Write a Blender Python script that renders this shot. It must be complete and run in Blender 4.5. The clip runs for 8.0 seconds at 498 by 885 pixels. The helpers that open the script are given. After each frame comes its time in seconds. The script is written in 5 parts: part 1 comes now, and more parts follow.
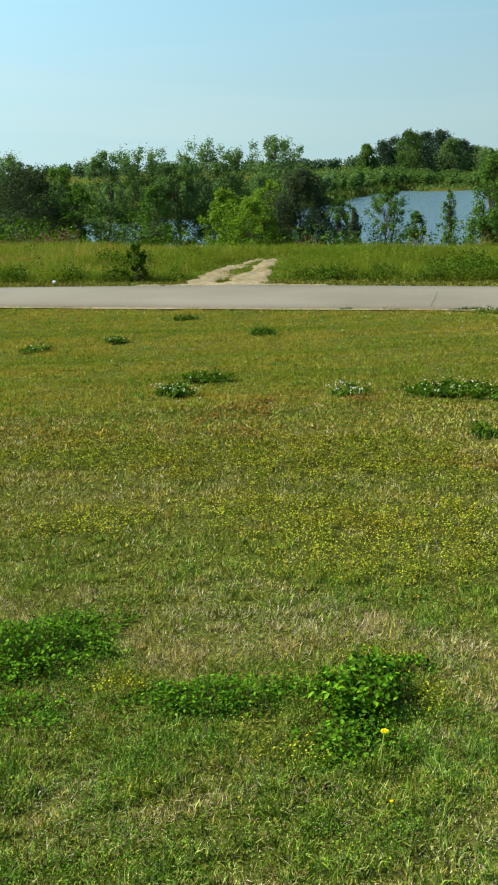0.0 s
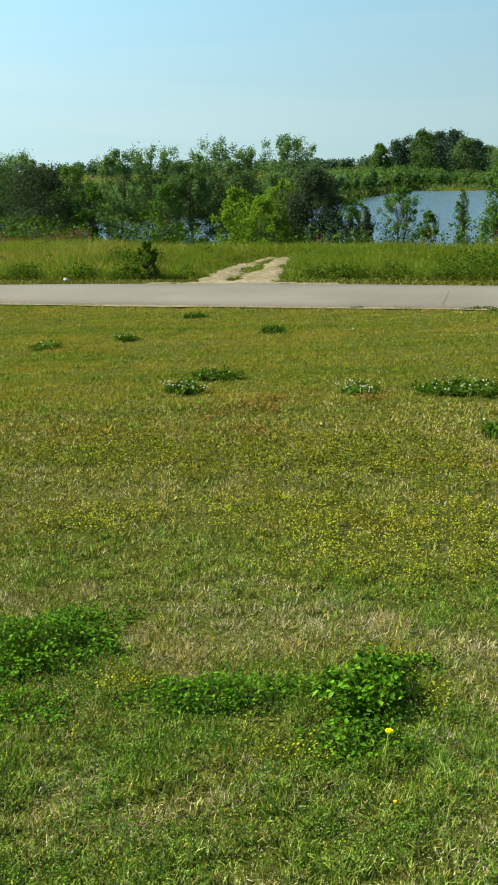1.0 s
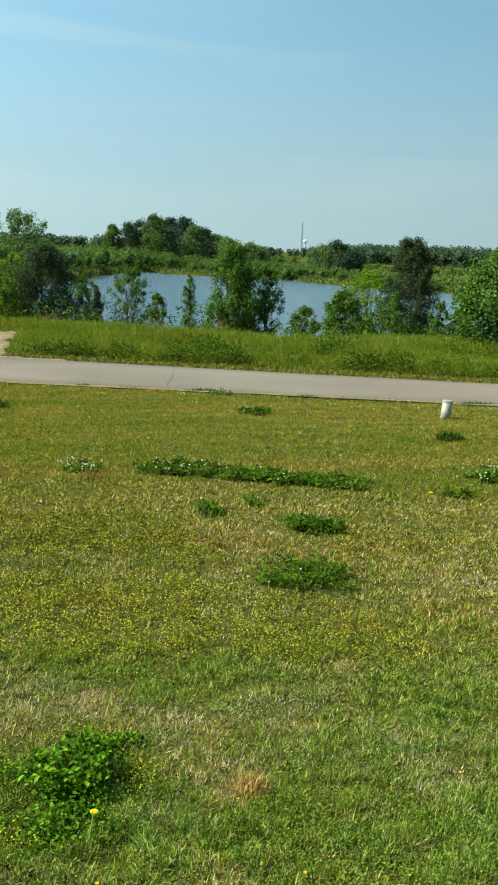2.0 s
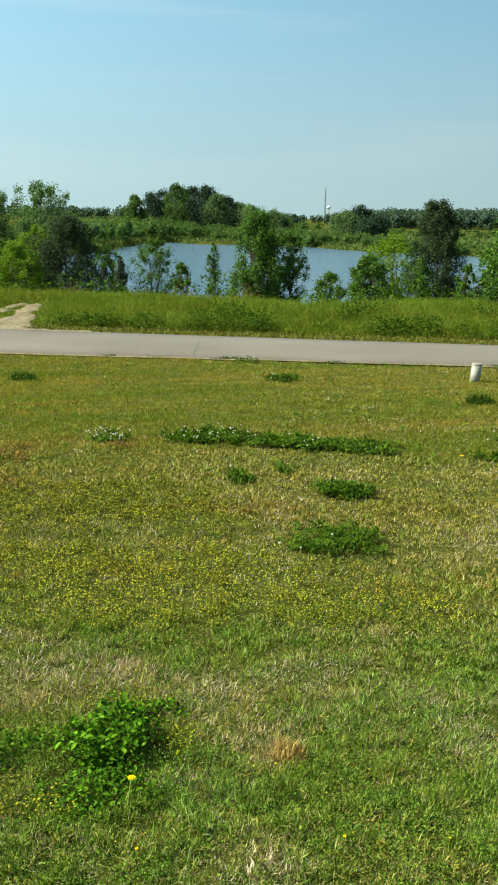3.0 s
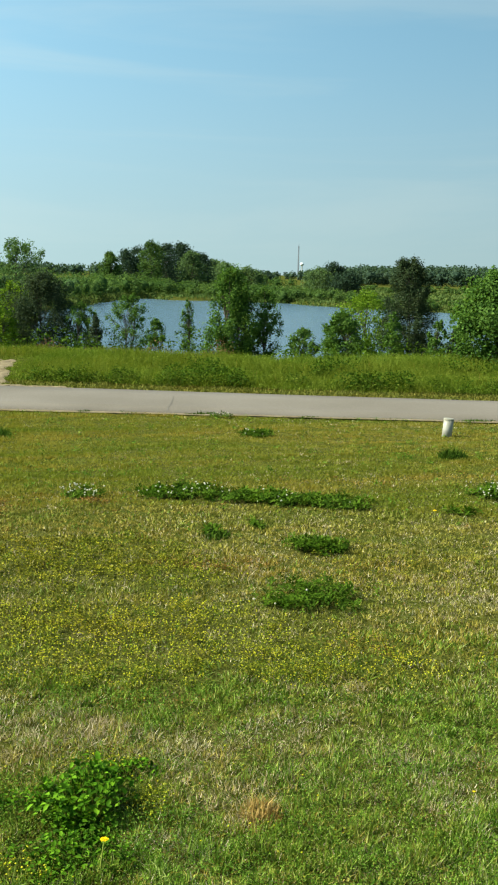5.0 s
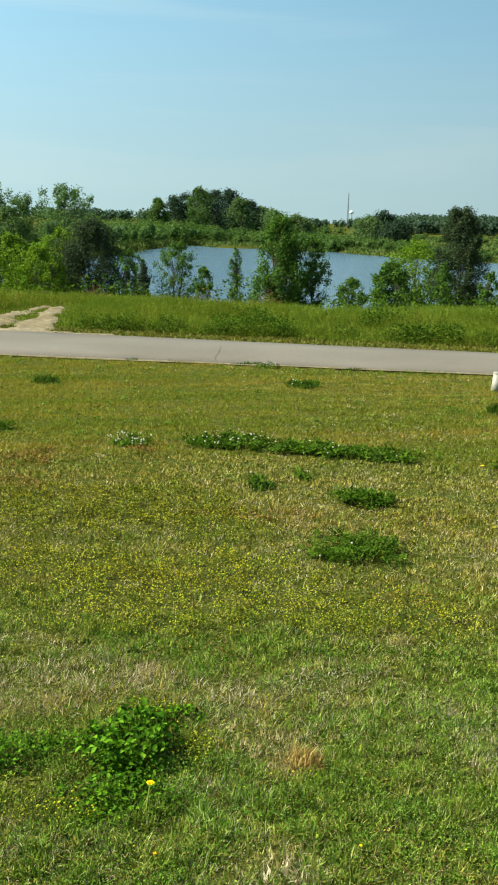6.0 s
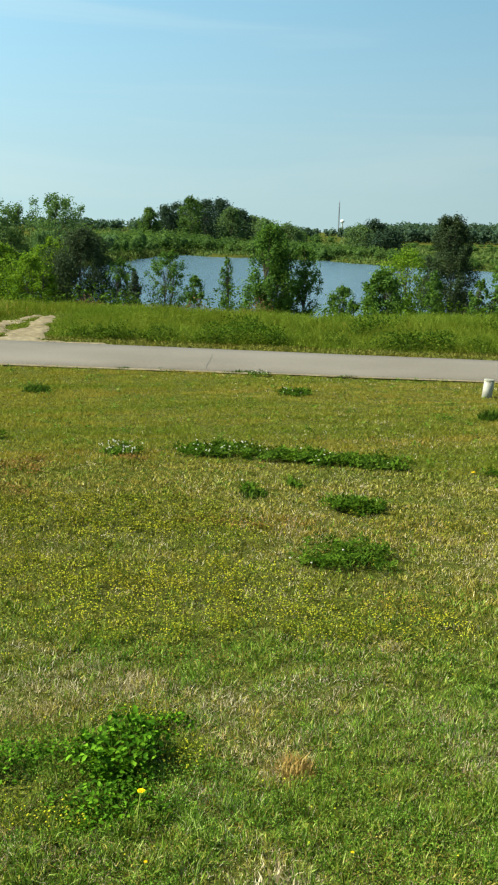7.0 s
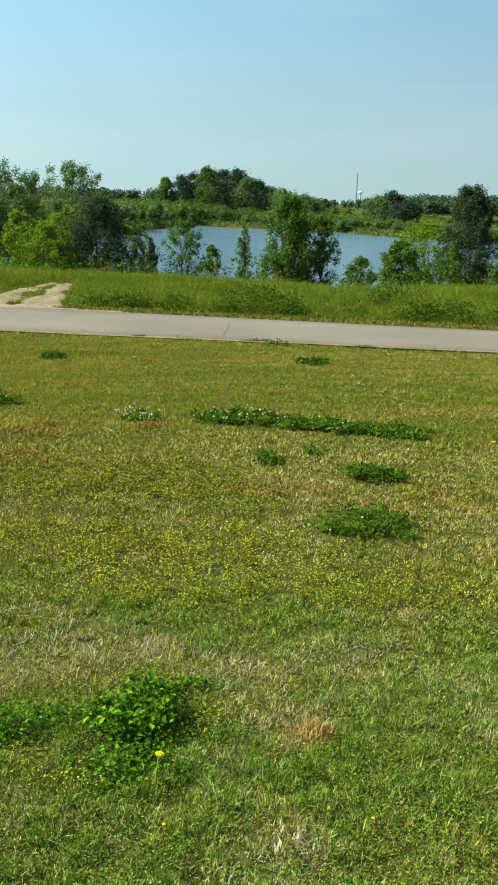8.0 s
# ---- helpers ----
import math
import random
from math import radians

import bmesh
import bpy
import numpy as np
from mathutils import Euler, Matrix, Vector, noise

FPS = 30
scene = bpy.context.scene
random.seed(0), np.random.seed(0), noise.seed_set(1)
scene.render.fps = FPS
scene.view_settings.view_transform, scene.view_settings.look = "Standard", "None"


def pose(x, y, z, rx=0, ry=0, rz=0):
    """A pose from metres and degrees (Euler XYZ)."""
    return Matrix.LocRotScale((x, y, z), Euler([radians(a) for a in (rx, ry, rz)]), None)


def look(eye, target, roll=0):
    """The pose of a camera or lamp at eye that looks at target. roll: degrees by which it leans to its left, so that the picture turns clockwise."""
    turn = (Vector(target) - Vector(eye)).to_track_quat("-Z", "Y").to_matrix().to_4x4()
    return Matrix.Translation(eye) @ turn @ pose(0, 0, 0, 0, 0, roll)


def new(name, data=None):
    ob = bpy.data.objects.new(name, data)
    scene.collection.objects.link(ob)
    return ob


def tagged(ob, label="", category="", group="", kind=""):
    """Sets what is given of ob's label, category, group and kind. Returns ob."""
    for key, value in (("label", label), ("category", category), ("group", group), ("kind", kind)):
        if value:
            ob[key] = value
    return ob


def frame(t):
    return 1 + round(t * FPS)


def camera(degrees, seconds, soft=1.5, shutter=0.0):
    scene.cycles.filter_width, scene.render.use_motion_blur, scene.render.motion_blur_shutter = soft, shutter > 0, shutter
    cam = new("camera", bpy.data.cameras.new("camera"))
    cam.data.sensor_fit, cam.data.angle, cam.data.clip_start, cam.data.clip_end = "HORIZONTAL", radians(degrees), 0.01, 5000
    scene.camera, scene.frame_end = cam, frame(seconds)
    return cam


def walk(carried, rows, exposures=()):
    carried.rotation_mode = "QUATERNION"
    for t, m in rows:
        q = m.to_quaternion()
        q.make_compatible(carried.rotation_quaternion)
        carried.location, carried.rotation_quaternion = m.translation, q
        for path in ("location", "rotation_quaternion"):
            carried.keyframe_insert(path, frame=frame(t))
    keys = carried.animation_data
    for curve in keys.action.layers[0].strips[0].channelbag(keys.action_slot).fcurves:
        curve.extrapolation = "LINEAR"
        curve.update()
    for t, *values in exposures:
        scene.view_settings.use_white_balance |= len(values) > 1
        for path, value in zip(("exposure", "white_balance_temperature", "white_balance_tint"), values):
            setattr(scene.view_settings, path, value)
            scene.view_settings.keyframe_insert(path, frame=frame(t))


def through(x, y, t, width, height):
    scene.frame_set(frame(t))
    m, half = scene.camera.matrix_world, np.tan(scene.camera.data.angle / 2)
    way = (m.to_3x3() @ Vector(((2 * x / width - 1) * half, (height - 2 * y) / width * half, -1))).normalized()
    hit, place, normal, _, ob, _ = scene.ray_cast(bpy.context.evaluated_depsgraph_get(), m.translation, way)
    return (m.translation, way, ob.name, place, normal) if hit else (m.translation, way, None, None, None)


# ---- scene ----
cam = camera(27.70, 8.0, 2.1)
PATH = [
    (0.0, (0.000, 0.000, 1.600), (0.000, 9.659, -0.988), -1.80),
    (0.2, (-0.005, 0.007, 1.598), (-0.094, 9.708, -0.831), -0.44),
    (0.4, (-0.009, 0.009, 1.585), (-0.401, 9.711, -0.806), 0.20),
    (0.5, (-0.015, 0.016, 1.572), (-0.491, 9.730, -0.754), 1.00),
    (0.7, (-0.007, 0.019, 1.586), (-0.443, 9.701, -0.876), -0.35),
    (0.8, (0.001, 0.020, 1.587), (-0.315, 9.682, -0.969), -1.93),
    (1.0, (0.017, 0.022, 1.583), (-0.094, 9.680, -1.009), -1.58),
    (1.1, (0.022, 0.003, 1.580), (-0.047, 9.695, -0.880), -2.71),
    (1.2, (0.038, -0.001, 1.593), (0.081, 9.719, -0.758), -1.79),
    (1.3, (0.066, -0.009, 1.597), (0.282, 9.746, -0.594), -1.93),
    (1.4, (0.042, 0.011, 1.567), (0.994, 9.771, -0.393), 0.47),
    (1.5, (0.049, 0.028, 1.582), (1.957, 9.673, -0.234), 3.22),
    (1.6, (0.071, 0.041, 1.562), (2.450, 9.567, -0.322), 2.32),
    (1.8, (0.036, -0.017, 1.575), (2.829, 9.397, -0.313), 2.41),
    (2.0, (0.063, -0.056, 1.615), (2.597, 9.441, -0.218), 2.64),
    (2.2, (0.048, -0.052, 1.614), (2.480, 9.455, -0.304), 2.29),
    (3.3, (0.082, -0.001, 1.577), (2.375, 9.473, -0.646), 1.02),
    (3.5, (0.100, 0.007, 1.570), (2.815, 9.358, -0.696), 0.86),
    (4.0, (0.090, -0.019, 1.598), (3.085, 9.253, -0.638), 0.58),
    (4.2, (0.088, -0.023, 1.594), (2.733, 9.364, -0.609), 0.57),
    (5.3, (0.052, -0.050, 1.610), (2.550, 9.514, 0.110), 1.58),
    (5.5, (0.058, -0.050, 1.613), (2.458, 9.524, 0.023), 1.79),
    (6.0, (0.046, -0.040, 1.616), (2.131, 9.506, -0.494), 1.88),
    (6.5, (0.053, -0.039, 1.613), (2.151, 9.508, -0.478), 1.91),
    (7.0, (0.053, -0.042, 1.609), (2.215, 9.507, -0.414), 1.70),
    (7.5, (0.046, -0.030, 1.603), (2.107, 9.505, -0.580), 2.12),
    (8.0, (0.045, 0.012, 1.562), (2.060, 9.531, -0.733), 2.06),
]
EXPOSURES = [(t, 0.8 + e, 6500, 3) for t, e in ((0.0, -0.08), (1.0, -0.04), (1.5, -0.14), (2.0, -0.08), (3.5, 0.0), (4.0, 0.04), (5.5, -0.08), (6.5, 0.0), (8.0, 0.0))]
walk(cam, [(t, look(eye, target, roll)) for t, eye, target, roll in PATH], EXPOSURES)

# ---- daylight: clear sky, sun from the left side of the lawn ----
SUN_AZ, SUN_EL = -80.0, 43.0
world = bpy.data.worlds.new("clear_sky")
scene.world = world
world.use_nodes = True
wn = world.node_tree
sky = wn.nodes.new("ShaderNodeTexSky")
sky.sky_type, sky.sun_disc = "NISHITA", False
sky.sun_elevation, sky.sun_rotation = radians(SUN_EL), radians(SUN_AZ)
sky.air_density, sky.dust_density, sky.ozone_density = 0.8, 0.8, 1.0
# the haze over the lake evens the sky towards the horizon and greys its blue a little
co = wn.nodes.new("ShaderNodeTexCoord")
lift = wn.nodes.new("ShaderNodeVectorMath")
lift.operation = "ADD"
lift.inputs[1].default_value = (0, 0, 0.26)
unit = wn.nodes.new("ShaderNodeVectorMath")
unit.operation = "NORMALIZE"
wn.links.new(co.outputs["Generated"], lift.inputs[0])
wn.links.new(lift.outputs[0], unit.inputs[0])
wn.links.new(unit.outputs[0], sky.inputs[0])
haze = wn.nodes.new("ShaderNodeMix")
haze.data_type, haze.blend_type = "RGBA", "MULTIPLY"
haze.inputs[0].default_value, haze.inputs[7].default_value = 1.0, (0.88, 1.02, 0.80, 1)
wn.links.new(sky.outputs[0], haze.inputs[6])
parts = wn.nodes.new("ShaderNodeSeparateXYZ")
wn.links.new(co.outputs["Generated"], parts.inputs[0])
low = wn.nodes.new("ShaderNodeMapRange")
low.interpolation_type = "SMOOTHSTEP"
low.inputs["From Min"].default_value, low.inputs["From Max"].default_value = -0.02, 0.24
low.inputs["To Min"].default_value, low.inputs["To Max"].default_value = 0.72, 0.0
wn.links.new(parts.outputs[2], low.inputs["Value"])
veil = wn.nodes.new("ShaderNodeMix")
veil.data_type = "RGBA"
veil.inputs[7].default_value = (1.66, 1.97, 1.88, 1)
wn.links.new(low.outputs[0], veil.inputs[0])
wn.links.new(haze.outputs[2], veil.inputs[6])
# thin streaks of high cirrus all over the sky
flat = wn.nodes.new("ShaderNodeVectorMath")
flat.operation = "MULTIPLY"
flat.inputs[1].default_value = (1.0, 1.0, 9.0)
wn.links.new(co.outputs["Generated"], flat.inputs[0])
cirrus = wn.nodes.new("ShaderNodeTexNoise")
cirrus.inputs["Scale"].default_value, cirrus.inputs["Detail"].default_value, cirrus.inputs["Roughness"].default_value = 1.7, 5.0, 0.55
cirrus.inputs["Distortion"].default_value = 0.6
wn.links.new(flat.outputs[0], cirrus.inputs["Vector"])
thin = wn.nodes.new("ShaderNodeMapRange")
thin.interpolation_type = "SMOOTHSTEP"
thin.inputs["From Min"].default_value, thin.inputs["From Max"].default_value = 0.47, 0.70
thin.inputs["To Min"].default_value, thin.inputs["To Max"].default_value = 0.0, 0.20
wn.links.new(cirrus.outputs["Fac"], thin.inputs["Value"])
cloud = wn.nodes.new("ShaderNodeMix")
cloud.data_type = "RGBA"
cloud.inputs[7].default_value = (2.25, 2.55, 2.55, 1)
wn.links.new(thin.outputs[0], cloud.inputs[0])
wn.links.new(veil.outputs[2], cloud.inputs[6])
# the haze is brighter towards the sun
toward = wn.nodes.new("ShaderNodeVectorMath")
toward.operation = "DOT_PRODUCT"
toward.inputs[1].default_value = (math.sin(radians(SUN_AZ)) * math.cos(radians(SUN_EL)), math.cos(radians(SUN_AZ)) * math.cos(radians(SUN_EL)), math.sin(radians(SUN_EL)))
wn.links.new(co.outputs["Generated"], toward.inputs[0])
glow = wn.nodes.new("ShaderNodeMath")
glow.operation = "MULTIPLY_ADD"
glow.inputs[1].default_value, glow.inputs[2].default_value = 0.50, 0.99
wn.links.new(toward.outputs["Value"], glow.inputs[0])
bright = wn.nodes.new("ShaderNodeVectorMath")
bright.operation = "SCALE"
wn.links.new(cloud.outputs[2], bright.inputs[0])
wn.links.new(glow.outputs[0], bright.inputs["Scale"])
wn.links.new(bright.outputs[0], wn.nodes["Background"].inputs[0])
wn.nodes["Background"].inputs[1].default_value = 0.18
sun_data = bpy.data.lights.new("sun", "SUN")
sun_data.energy, sun_data.angle, sun_data.color = 6.6, radians(0.53), (1.0, 0.94, 0.84)
sun = new("sun", sun_data)
sd = Vector((math.sin(radians(SUN_AZ)) * math.cos(radians(SUN_EL)), math.cos(radians(SUN_AZ)) * math.cos(radians(SUN_EL)), math.sin(radians(SUN_EL))))
sun.matrix_world = look(sd * 60, (0, 0, 0))


# ---- materials ----
def nodes_of(name):
    m = bpy.data.materials.new(name)
    m.use_nodes = True
    n = m.node_tree
    return m, n, n.nodes["Principled BSDF"]


def ramp(n, fac, stops):
    r = n.nodes.new("ShaderNodeValToRGB")
    while len(r.color_ramp.elements) < len(stops):
        r.color_ramp.elements.new(0.5)
    for e, (p, c) in zip(r.color_ramp.elements, stops):
        e.position, e.color = p, (*c, 1)
    n.links.new(fac, r.inputs[0])
    return r.outputs[0]


def noise_of(n, scale, detail=4.0, rough=0.6, stretch=(1, 1, 1)):
    geo = n.nodes.new("ShaderNodeNewGeometry")
    mp = n.nodes.new("ShaderNodeMapping")
    mp.inputs["Scale"].default_value = stretch
    n.links.new(geo.outputs["Position"], mp.inputs["Vector"])
    t = n.nodes.new("ShaderNodeTexNoise")
    t.inputs["Scale"].default_value, t.inputs["Detail"].default_value, t.inputs["Roughness"].default_value = scale, detail, rough
    n.links.new(mp.outputs[0], t.inputs["Vector"])
    return t.outputs["Fac"]


def mixed(n, fac, a, b, mode="MIX"):
    m = n.nodes.new("ShaderNodeMix")
    m.data_type, m.blend_type = "RGBA", mode
    for sock, v in ((m.inputs[0], fac), (m.inputs[6], a), (m.inputs[7], b)):
        if isinstance(v, bpy.types.NodeSocket):
            n.links.new(v, sock)
        else:
            sock.default_value = v if isinstance(v, float) else (*v, 1)
    return m.outputs[2]


def bumped(n, bsdf, height, strength, distance):
    b = n.nodes.new("ShaderNodeBump")
    b.inputs["Strength"].default_value, b.inputs["Distance"].default_value = strength, distance
    n.links.new(height, b.inputs["Height"])
    n.links.new(b.outputs[0], bsdf.inputs["Normal"])


def rough_surface(name, stops_fine, tint, fine, coarse, roughness=0.9, bump=0.5, depth=0.01, sheen=0.2):
    """Colour by fine grain, tinted by a coarse stain, with a bump of the grain."""
    m, n, p = nodes_of(name)
    f = noise_of(n, fine)
    c = noise_of(n, coarse, 3.0, 0.5)
    stain = ramp(n, c, [(0.35, (1, 1, 1)), (0.65, tint)])
    n.links.new(mixed(n, 1.0, ramp(n, f, stops_fine), stain, "MULTIPLY"), p.inputs["Base Color"])
    p.inputs["Roughness"].default_value = roughness
    p.inputs["Specular IOR Level"].default_value = sheen
    bumped(n, p, f, bump, depth)
    return m


def leafy(name, stops, coarse=0.6, tint=(0.8, 0.85, 0.6), through=0.38, roughness=0.65, gloss=0.12, stretch=(1, 1, 1), band=(0.40, 0.60), detail=5.0, second=()):
    """Leaves and blades: a colour for each piece, tinted in drifts, letting some light through. second: more drifts of
    hue, or gap shade put into the colour.
    """
    m, n, p = nodes_of(name)
    geo = n.nodes.new("ShaderNodeNewGeometry")
    col = ramp(n, geo.outputs["Random Per Island"], stops)
    drift = ramp(n, noise_of(n, coarse, detail, 0.68, stretch), [(band[0], (1, 1, 1)), (band[1], tint)])
    col = mixed(n, 1.0, col, drift, "MULTIPLY")
    for scale, spread, lo, hi, hue in second:
        col = mixed(n, 1.0, col, ramp(n, noise_of(n, scale, 4.0, 0.6, spread), [(lo, (1, 1, 1)), (hi, hue)]), "MULTIPLY")
    n.links.new(col, p.inputs["Base Color"])
    p.inputs["Roughness"].default_value = roughness
    p.inputs["Specular IOR Level"].default_value = gloss * 0.4
    tr = n.nodes.new("ShaderNodeBsdfTranslucent")
    n.links.new(mixed(n, 1.0, col, (1.0, 1.0, 0.5), "MULTIPLY"), tr.inputs["Color"])
    mx = n.nodes.new("ShaderNodeMixShader")
    mx.inputs[0].default_value = through
    n.links.new(p.outputs[0], mx.inputs[1])
    n.links.new(tr.outputs[0], mx.inputs[2])
    n.links.new(mx.outputs[0], n.nodes["Material Output"].inputs["Surface"])
    return m


M_GROUND = rough_surface("thatch_and_soil", [(0.3, (0.018, 0.019, 0.005)), (0.5, (0.060, 0.062, 0.013)), (0.68, (0.130, 0.122, 0.038))], (0.75, 0.90, 0.6), 55.0, 0.9, 1.0, 0.8, 0.02, 0.0)
M_PATH = rough_surface("worn_pale_asphalt", [(0.3, (0.124, 0.107, 0.085)), (0.55, (0.155, 0.135, 0.108)), (0.75, (0.200, 0.175, 0.142))], (0.80, 0.79, 0.76), 60.0, 0.45, 0.9, 0.4, 0.004)
M_CRACK = rough_surface("dark_crack_filler", [(0.3, (0.118, 0.106, 0.088)), (0.7, (0.150, 0.135, 0.112))], (0.85, 0.85, 0.85), 40.0, 2.0)
M_SAND = rough_surface("pale_sandy_dirt", [(0.3, (0.12, 0.093, 0.052)), (0.55, (0.19, 0.152, 0.088)), (0.75, (0.29, 0.235, 0.145))], (0.75, 0.72, 0.62), 9.0, 1.3, 0.95, 0.7, 0.03)
M_BARK = rough_surface("grey_brown_bark", [(0.3, (0.05, 0.04, 0.03)), (0.7, (0.13, 0.105, 0.08))], (0.8, 0.8, 0.75), 30.0, 3.0, 0.9, 0.7, 0.01)
M_PVC = rough_surface("weathered_white_plastic", [(0.3, (0.22, 0.21, 0.17)), (0.7, (0.31, 0.30, 0.25))], (0.88, 0.86, 0.78), 14.0, 5.0, 0.45, 0.1, 0.001)
M_STEEL = rough_surface("grey_galvanised_steel", [(0.3, (0.15, 0.16, 0.17)), (0.7, (0.22, 0.23, 0.24))], (0.9, 0.9, 0.9), 2.0, 0.3, 0.5)
M_TANK = rough_surface("white_tank_paint", [(0.3, (0.72, 0.73, 0.74)), (0.7, (0.82, 0.82, 0.82))], (0.92, 0.92, 0.9), 0.5, 0.1, 0.5)
M_PAPER = rough_surface("white_litter", [(0.3, (0.40, 0.41, 0.40)), (0.7, (0.55, 0.55, 0.54))], (0.9, 0.9, 0.9), 30.0, 6.0, 0.6)

# the 26.0 noise darkens blades in blotches: shade between tufts put into the colour
M_GRASS = leafy("lawn_grass_blades", [(0.0, (0.125, 0.114, 0.018)), (0.5, (0.265, 0.230, 0.038)), (1.0, (0.44, 0.38, 0.095))], 1.4, (0.66, 0.80, 0.64), 0.15, stretch=(0.3, 1.3, 1), band=(0.46, 0.60), detail=2.5, second=[(0.9, (0.5, 1.2, 1), 0.48, 0.66, (1.05, 0.92, 0.80)), (26.0, (0.7, 1, 1), 0.45, 0.60, (0.54, 0.58, 0.46))])
# here too the 26.0 noise paints dark gaps between the tufts
M_LUSH = leafy("lush_green_blades", [(0.0, (0.034, 0.070, 0.006)), (0.5, (0.134, 0.230, 0.022)), (0.82, (0.25, 0.365, 0.048)), (1.0, (0.46, 0.54, 0.16))], 3.0, (1.0, 0.86, 0.82), 0.2, second=[(26.0, (0.7, 1, 1), 0.45, 0.60, (0.46, 0.54, 0.46))])
M_TURF = leafy("fine_mown_turf", [(0.0, (0.212, 0.196, 0.032)), (0.5, (0.236, 0.214, 0.038)), (1.0, (0.268, 0.240, 0.048))], 0.9, (0.66, 0.84, 0.58), 0.40, stretch=(0.12, 1.3, 1), band=(0.44, 0.60), detail=4.0, second=[(2.1, (0.10, 1.6, 1), 0.46, 0.64, (1.14, 0.96, 1.0)), (7.0, (0.16, 1.3, 1), 0.42, 0.64, (0.78, 0.84, 0.70))])
M_STRAW = leafy("dry_straw_blades", [(0.0, (0.15, 0.115, 0.062)), (0.5, (0.40, 0.335, 0.205)), (1.0, (0.76, 0.69, 0.48))], 1.5, (0.9, 0.82, 0.72), 0.2)
M_CLOVER = leafy("clover_leaves", [(0.0, (0.024, 0.052, 0.005)), (0.6, (0.048, 0.092, 0.008)), (1.0, (0.090, 0.148, 0.015))], 2.0, (0.9, 0.95, 0.7), 0.25, 0.75, 0.03)
M_BROAD = leafy("broad_weed_leaves", [(0.0, (0.018, 0.050, 0.003)), (0.6, (0.050, 0.125, 0.005)), (1.0, (0.140, 0.27, 0.015))], 4.0, (0.9, 0.95, 0.8), 0.25, 0.65, 0.08)
# herb leaves carry the same painted gap shade in their 26.0 noise
M_HERB = leafy("small_lawn_herb_leaves", [(0.0, (0.032, 0.082, 0.006)), (0.6, (0.102, 0.208, 0.016)), (1.0, (0.23, 0.36, 0.05))], 3.0, (1.0, 0.86, 0.82), 0.22, second=[(26.0, (0.7, 1, 1), 0.45, 0.60, (0.44, 0.55, 0.46))])
M_TUFT = leafy("dark_coarse_tuft_blades", [(0.0, (0.024, 0.052, 0.006)), (0.6, (0.048, 0.092, 0.010)), (1.0, (0.090, 0.145, 0.018))], 3.0, (0.9, 0.9, 0.8), 0.15, 0.7, 0.05)
# the 24.0 noise colours in the shade between medick clumps
M_MEDIC = leafy("yellow_green_medick_leaves", [(0.0, (0.030, 0.052, 0.004)), (0.45, (0.105, 0.138, 0.008)), (0.82, (0.235, 0.255, 0.020)), (1.0, (0.46, 0.45, 0.05))], 1.3, (1.08, 0.86, 0.72), 0.2, second=[(24.0, (0.7, 1, 1), 0.45, 0.60, (0.45, 0.50, 0.42))])
M_RUST = leafy("rust_brown_dying_leaves", [(0.0, (0.09, 0.050, 0.010)), (0.6, (0.21, 0.110, 0.026)), (1.0, (0.36, 0.20, 0.06))], 2.0, (0.8, 0.95, 0.8), 0.2)
M_YELLOW = leafy("small_yellow_blossoms", [(0.0, (0.34, 0.37, 0.014)), (1.0, (0.56, 0.57, 0.04))], 1.2, (1.0, 0.84, 0.7), 0.2)
M_DANDELION = leafy("dandelion_petals", [(0.0, (0.82, 0.50, 0.005)), (1.0, (0.90, 0.64, 0.01))], 9.0, (1, 0.95, 0.9), 0.15)
M_WHITE = leafy("white_clover_blossoms", [(0.0, (0.36, 0.35, 0.24)), (1.0, (0.54, 0.52, 0.41))], 3.0, (0.95, 0.92, 0.85), 0.15)
M_BANK = leafy("tall_bank_grass", [(0.0, (0.084, 0.128, 0.012)), (0.5, (0.130, 0.180, 0.020)), (1.0, (0.188, 0.236, 0.036))], 0.7, (1.0, 0.88, 0.82), 0.36, 0.7, 0.06, second=[(2.2, (0.5, 0.7, 1), 0.44, 0.64, (0.70, 0.80, 0.66))])
M_VERGE = leafy("short_verge_grass", [(0.0, (0.080, 0.094, 0.014)), (0.5, (0.120, 0.130, 0.021)), (1.0, (0.180, 0.175, 0.038))], 1.2, (1.0, 0.86, 0.78), 0.2)
M_SEED = leafy("ripe_seed_heads", [(0.0, (0.28, 0.19, 0.06)), (0.6, (0.38, 0.27, 0.09)), (1.0, (0.45, 0.35, 0.14))], 0.6, (0.9, 0.75, 0.6), 0.25)
M_WEED = leafy("dark_bank_weeds", [(0.0, (0.028, 0.058, 0.006)), (0.6, (0.046, 0.088, 0.008)), (1.0, (0.078, 0.135, 0.015))], 1.2, (0.9, 0.9, 0.7), 0.3, 0.7, 0.05)
M_JUNIPER = leafy("dark_green_juniper_needles", [(0.0, (0.030, 0.047, 0.026)), (0.6, (0.046, 0.068, 0.036)), (1.0, (0.070, 0.098, 0.050))], 1.0, (0.95, 0.9, 0.85), 0.3, 0.85, 0.03)
M_DEAD = leafy("dead_brown_weeds", [(0.0, (0.09, 0.05, 0.025)), (0.6, (0.15, 0.085, 0.045)), (1.0, (0.22, 0.14, 0.08))], 1.2, (0.9, 0.8, 0.7), 0.25, 0.8, 0.04)
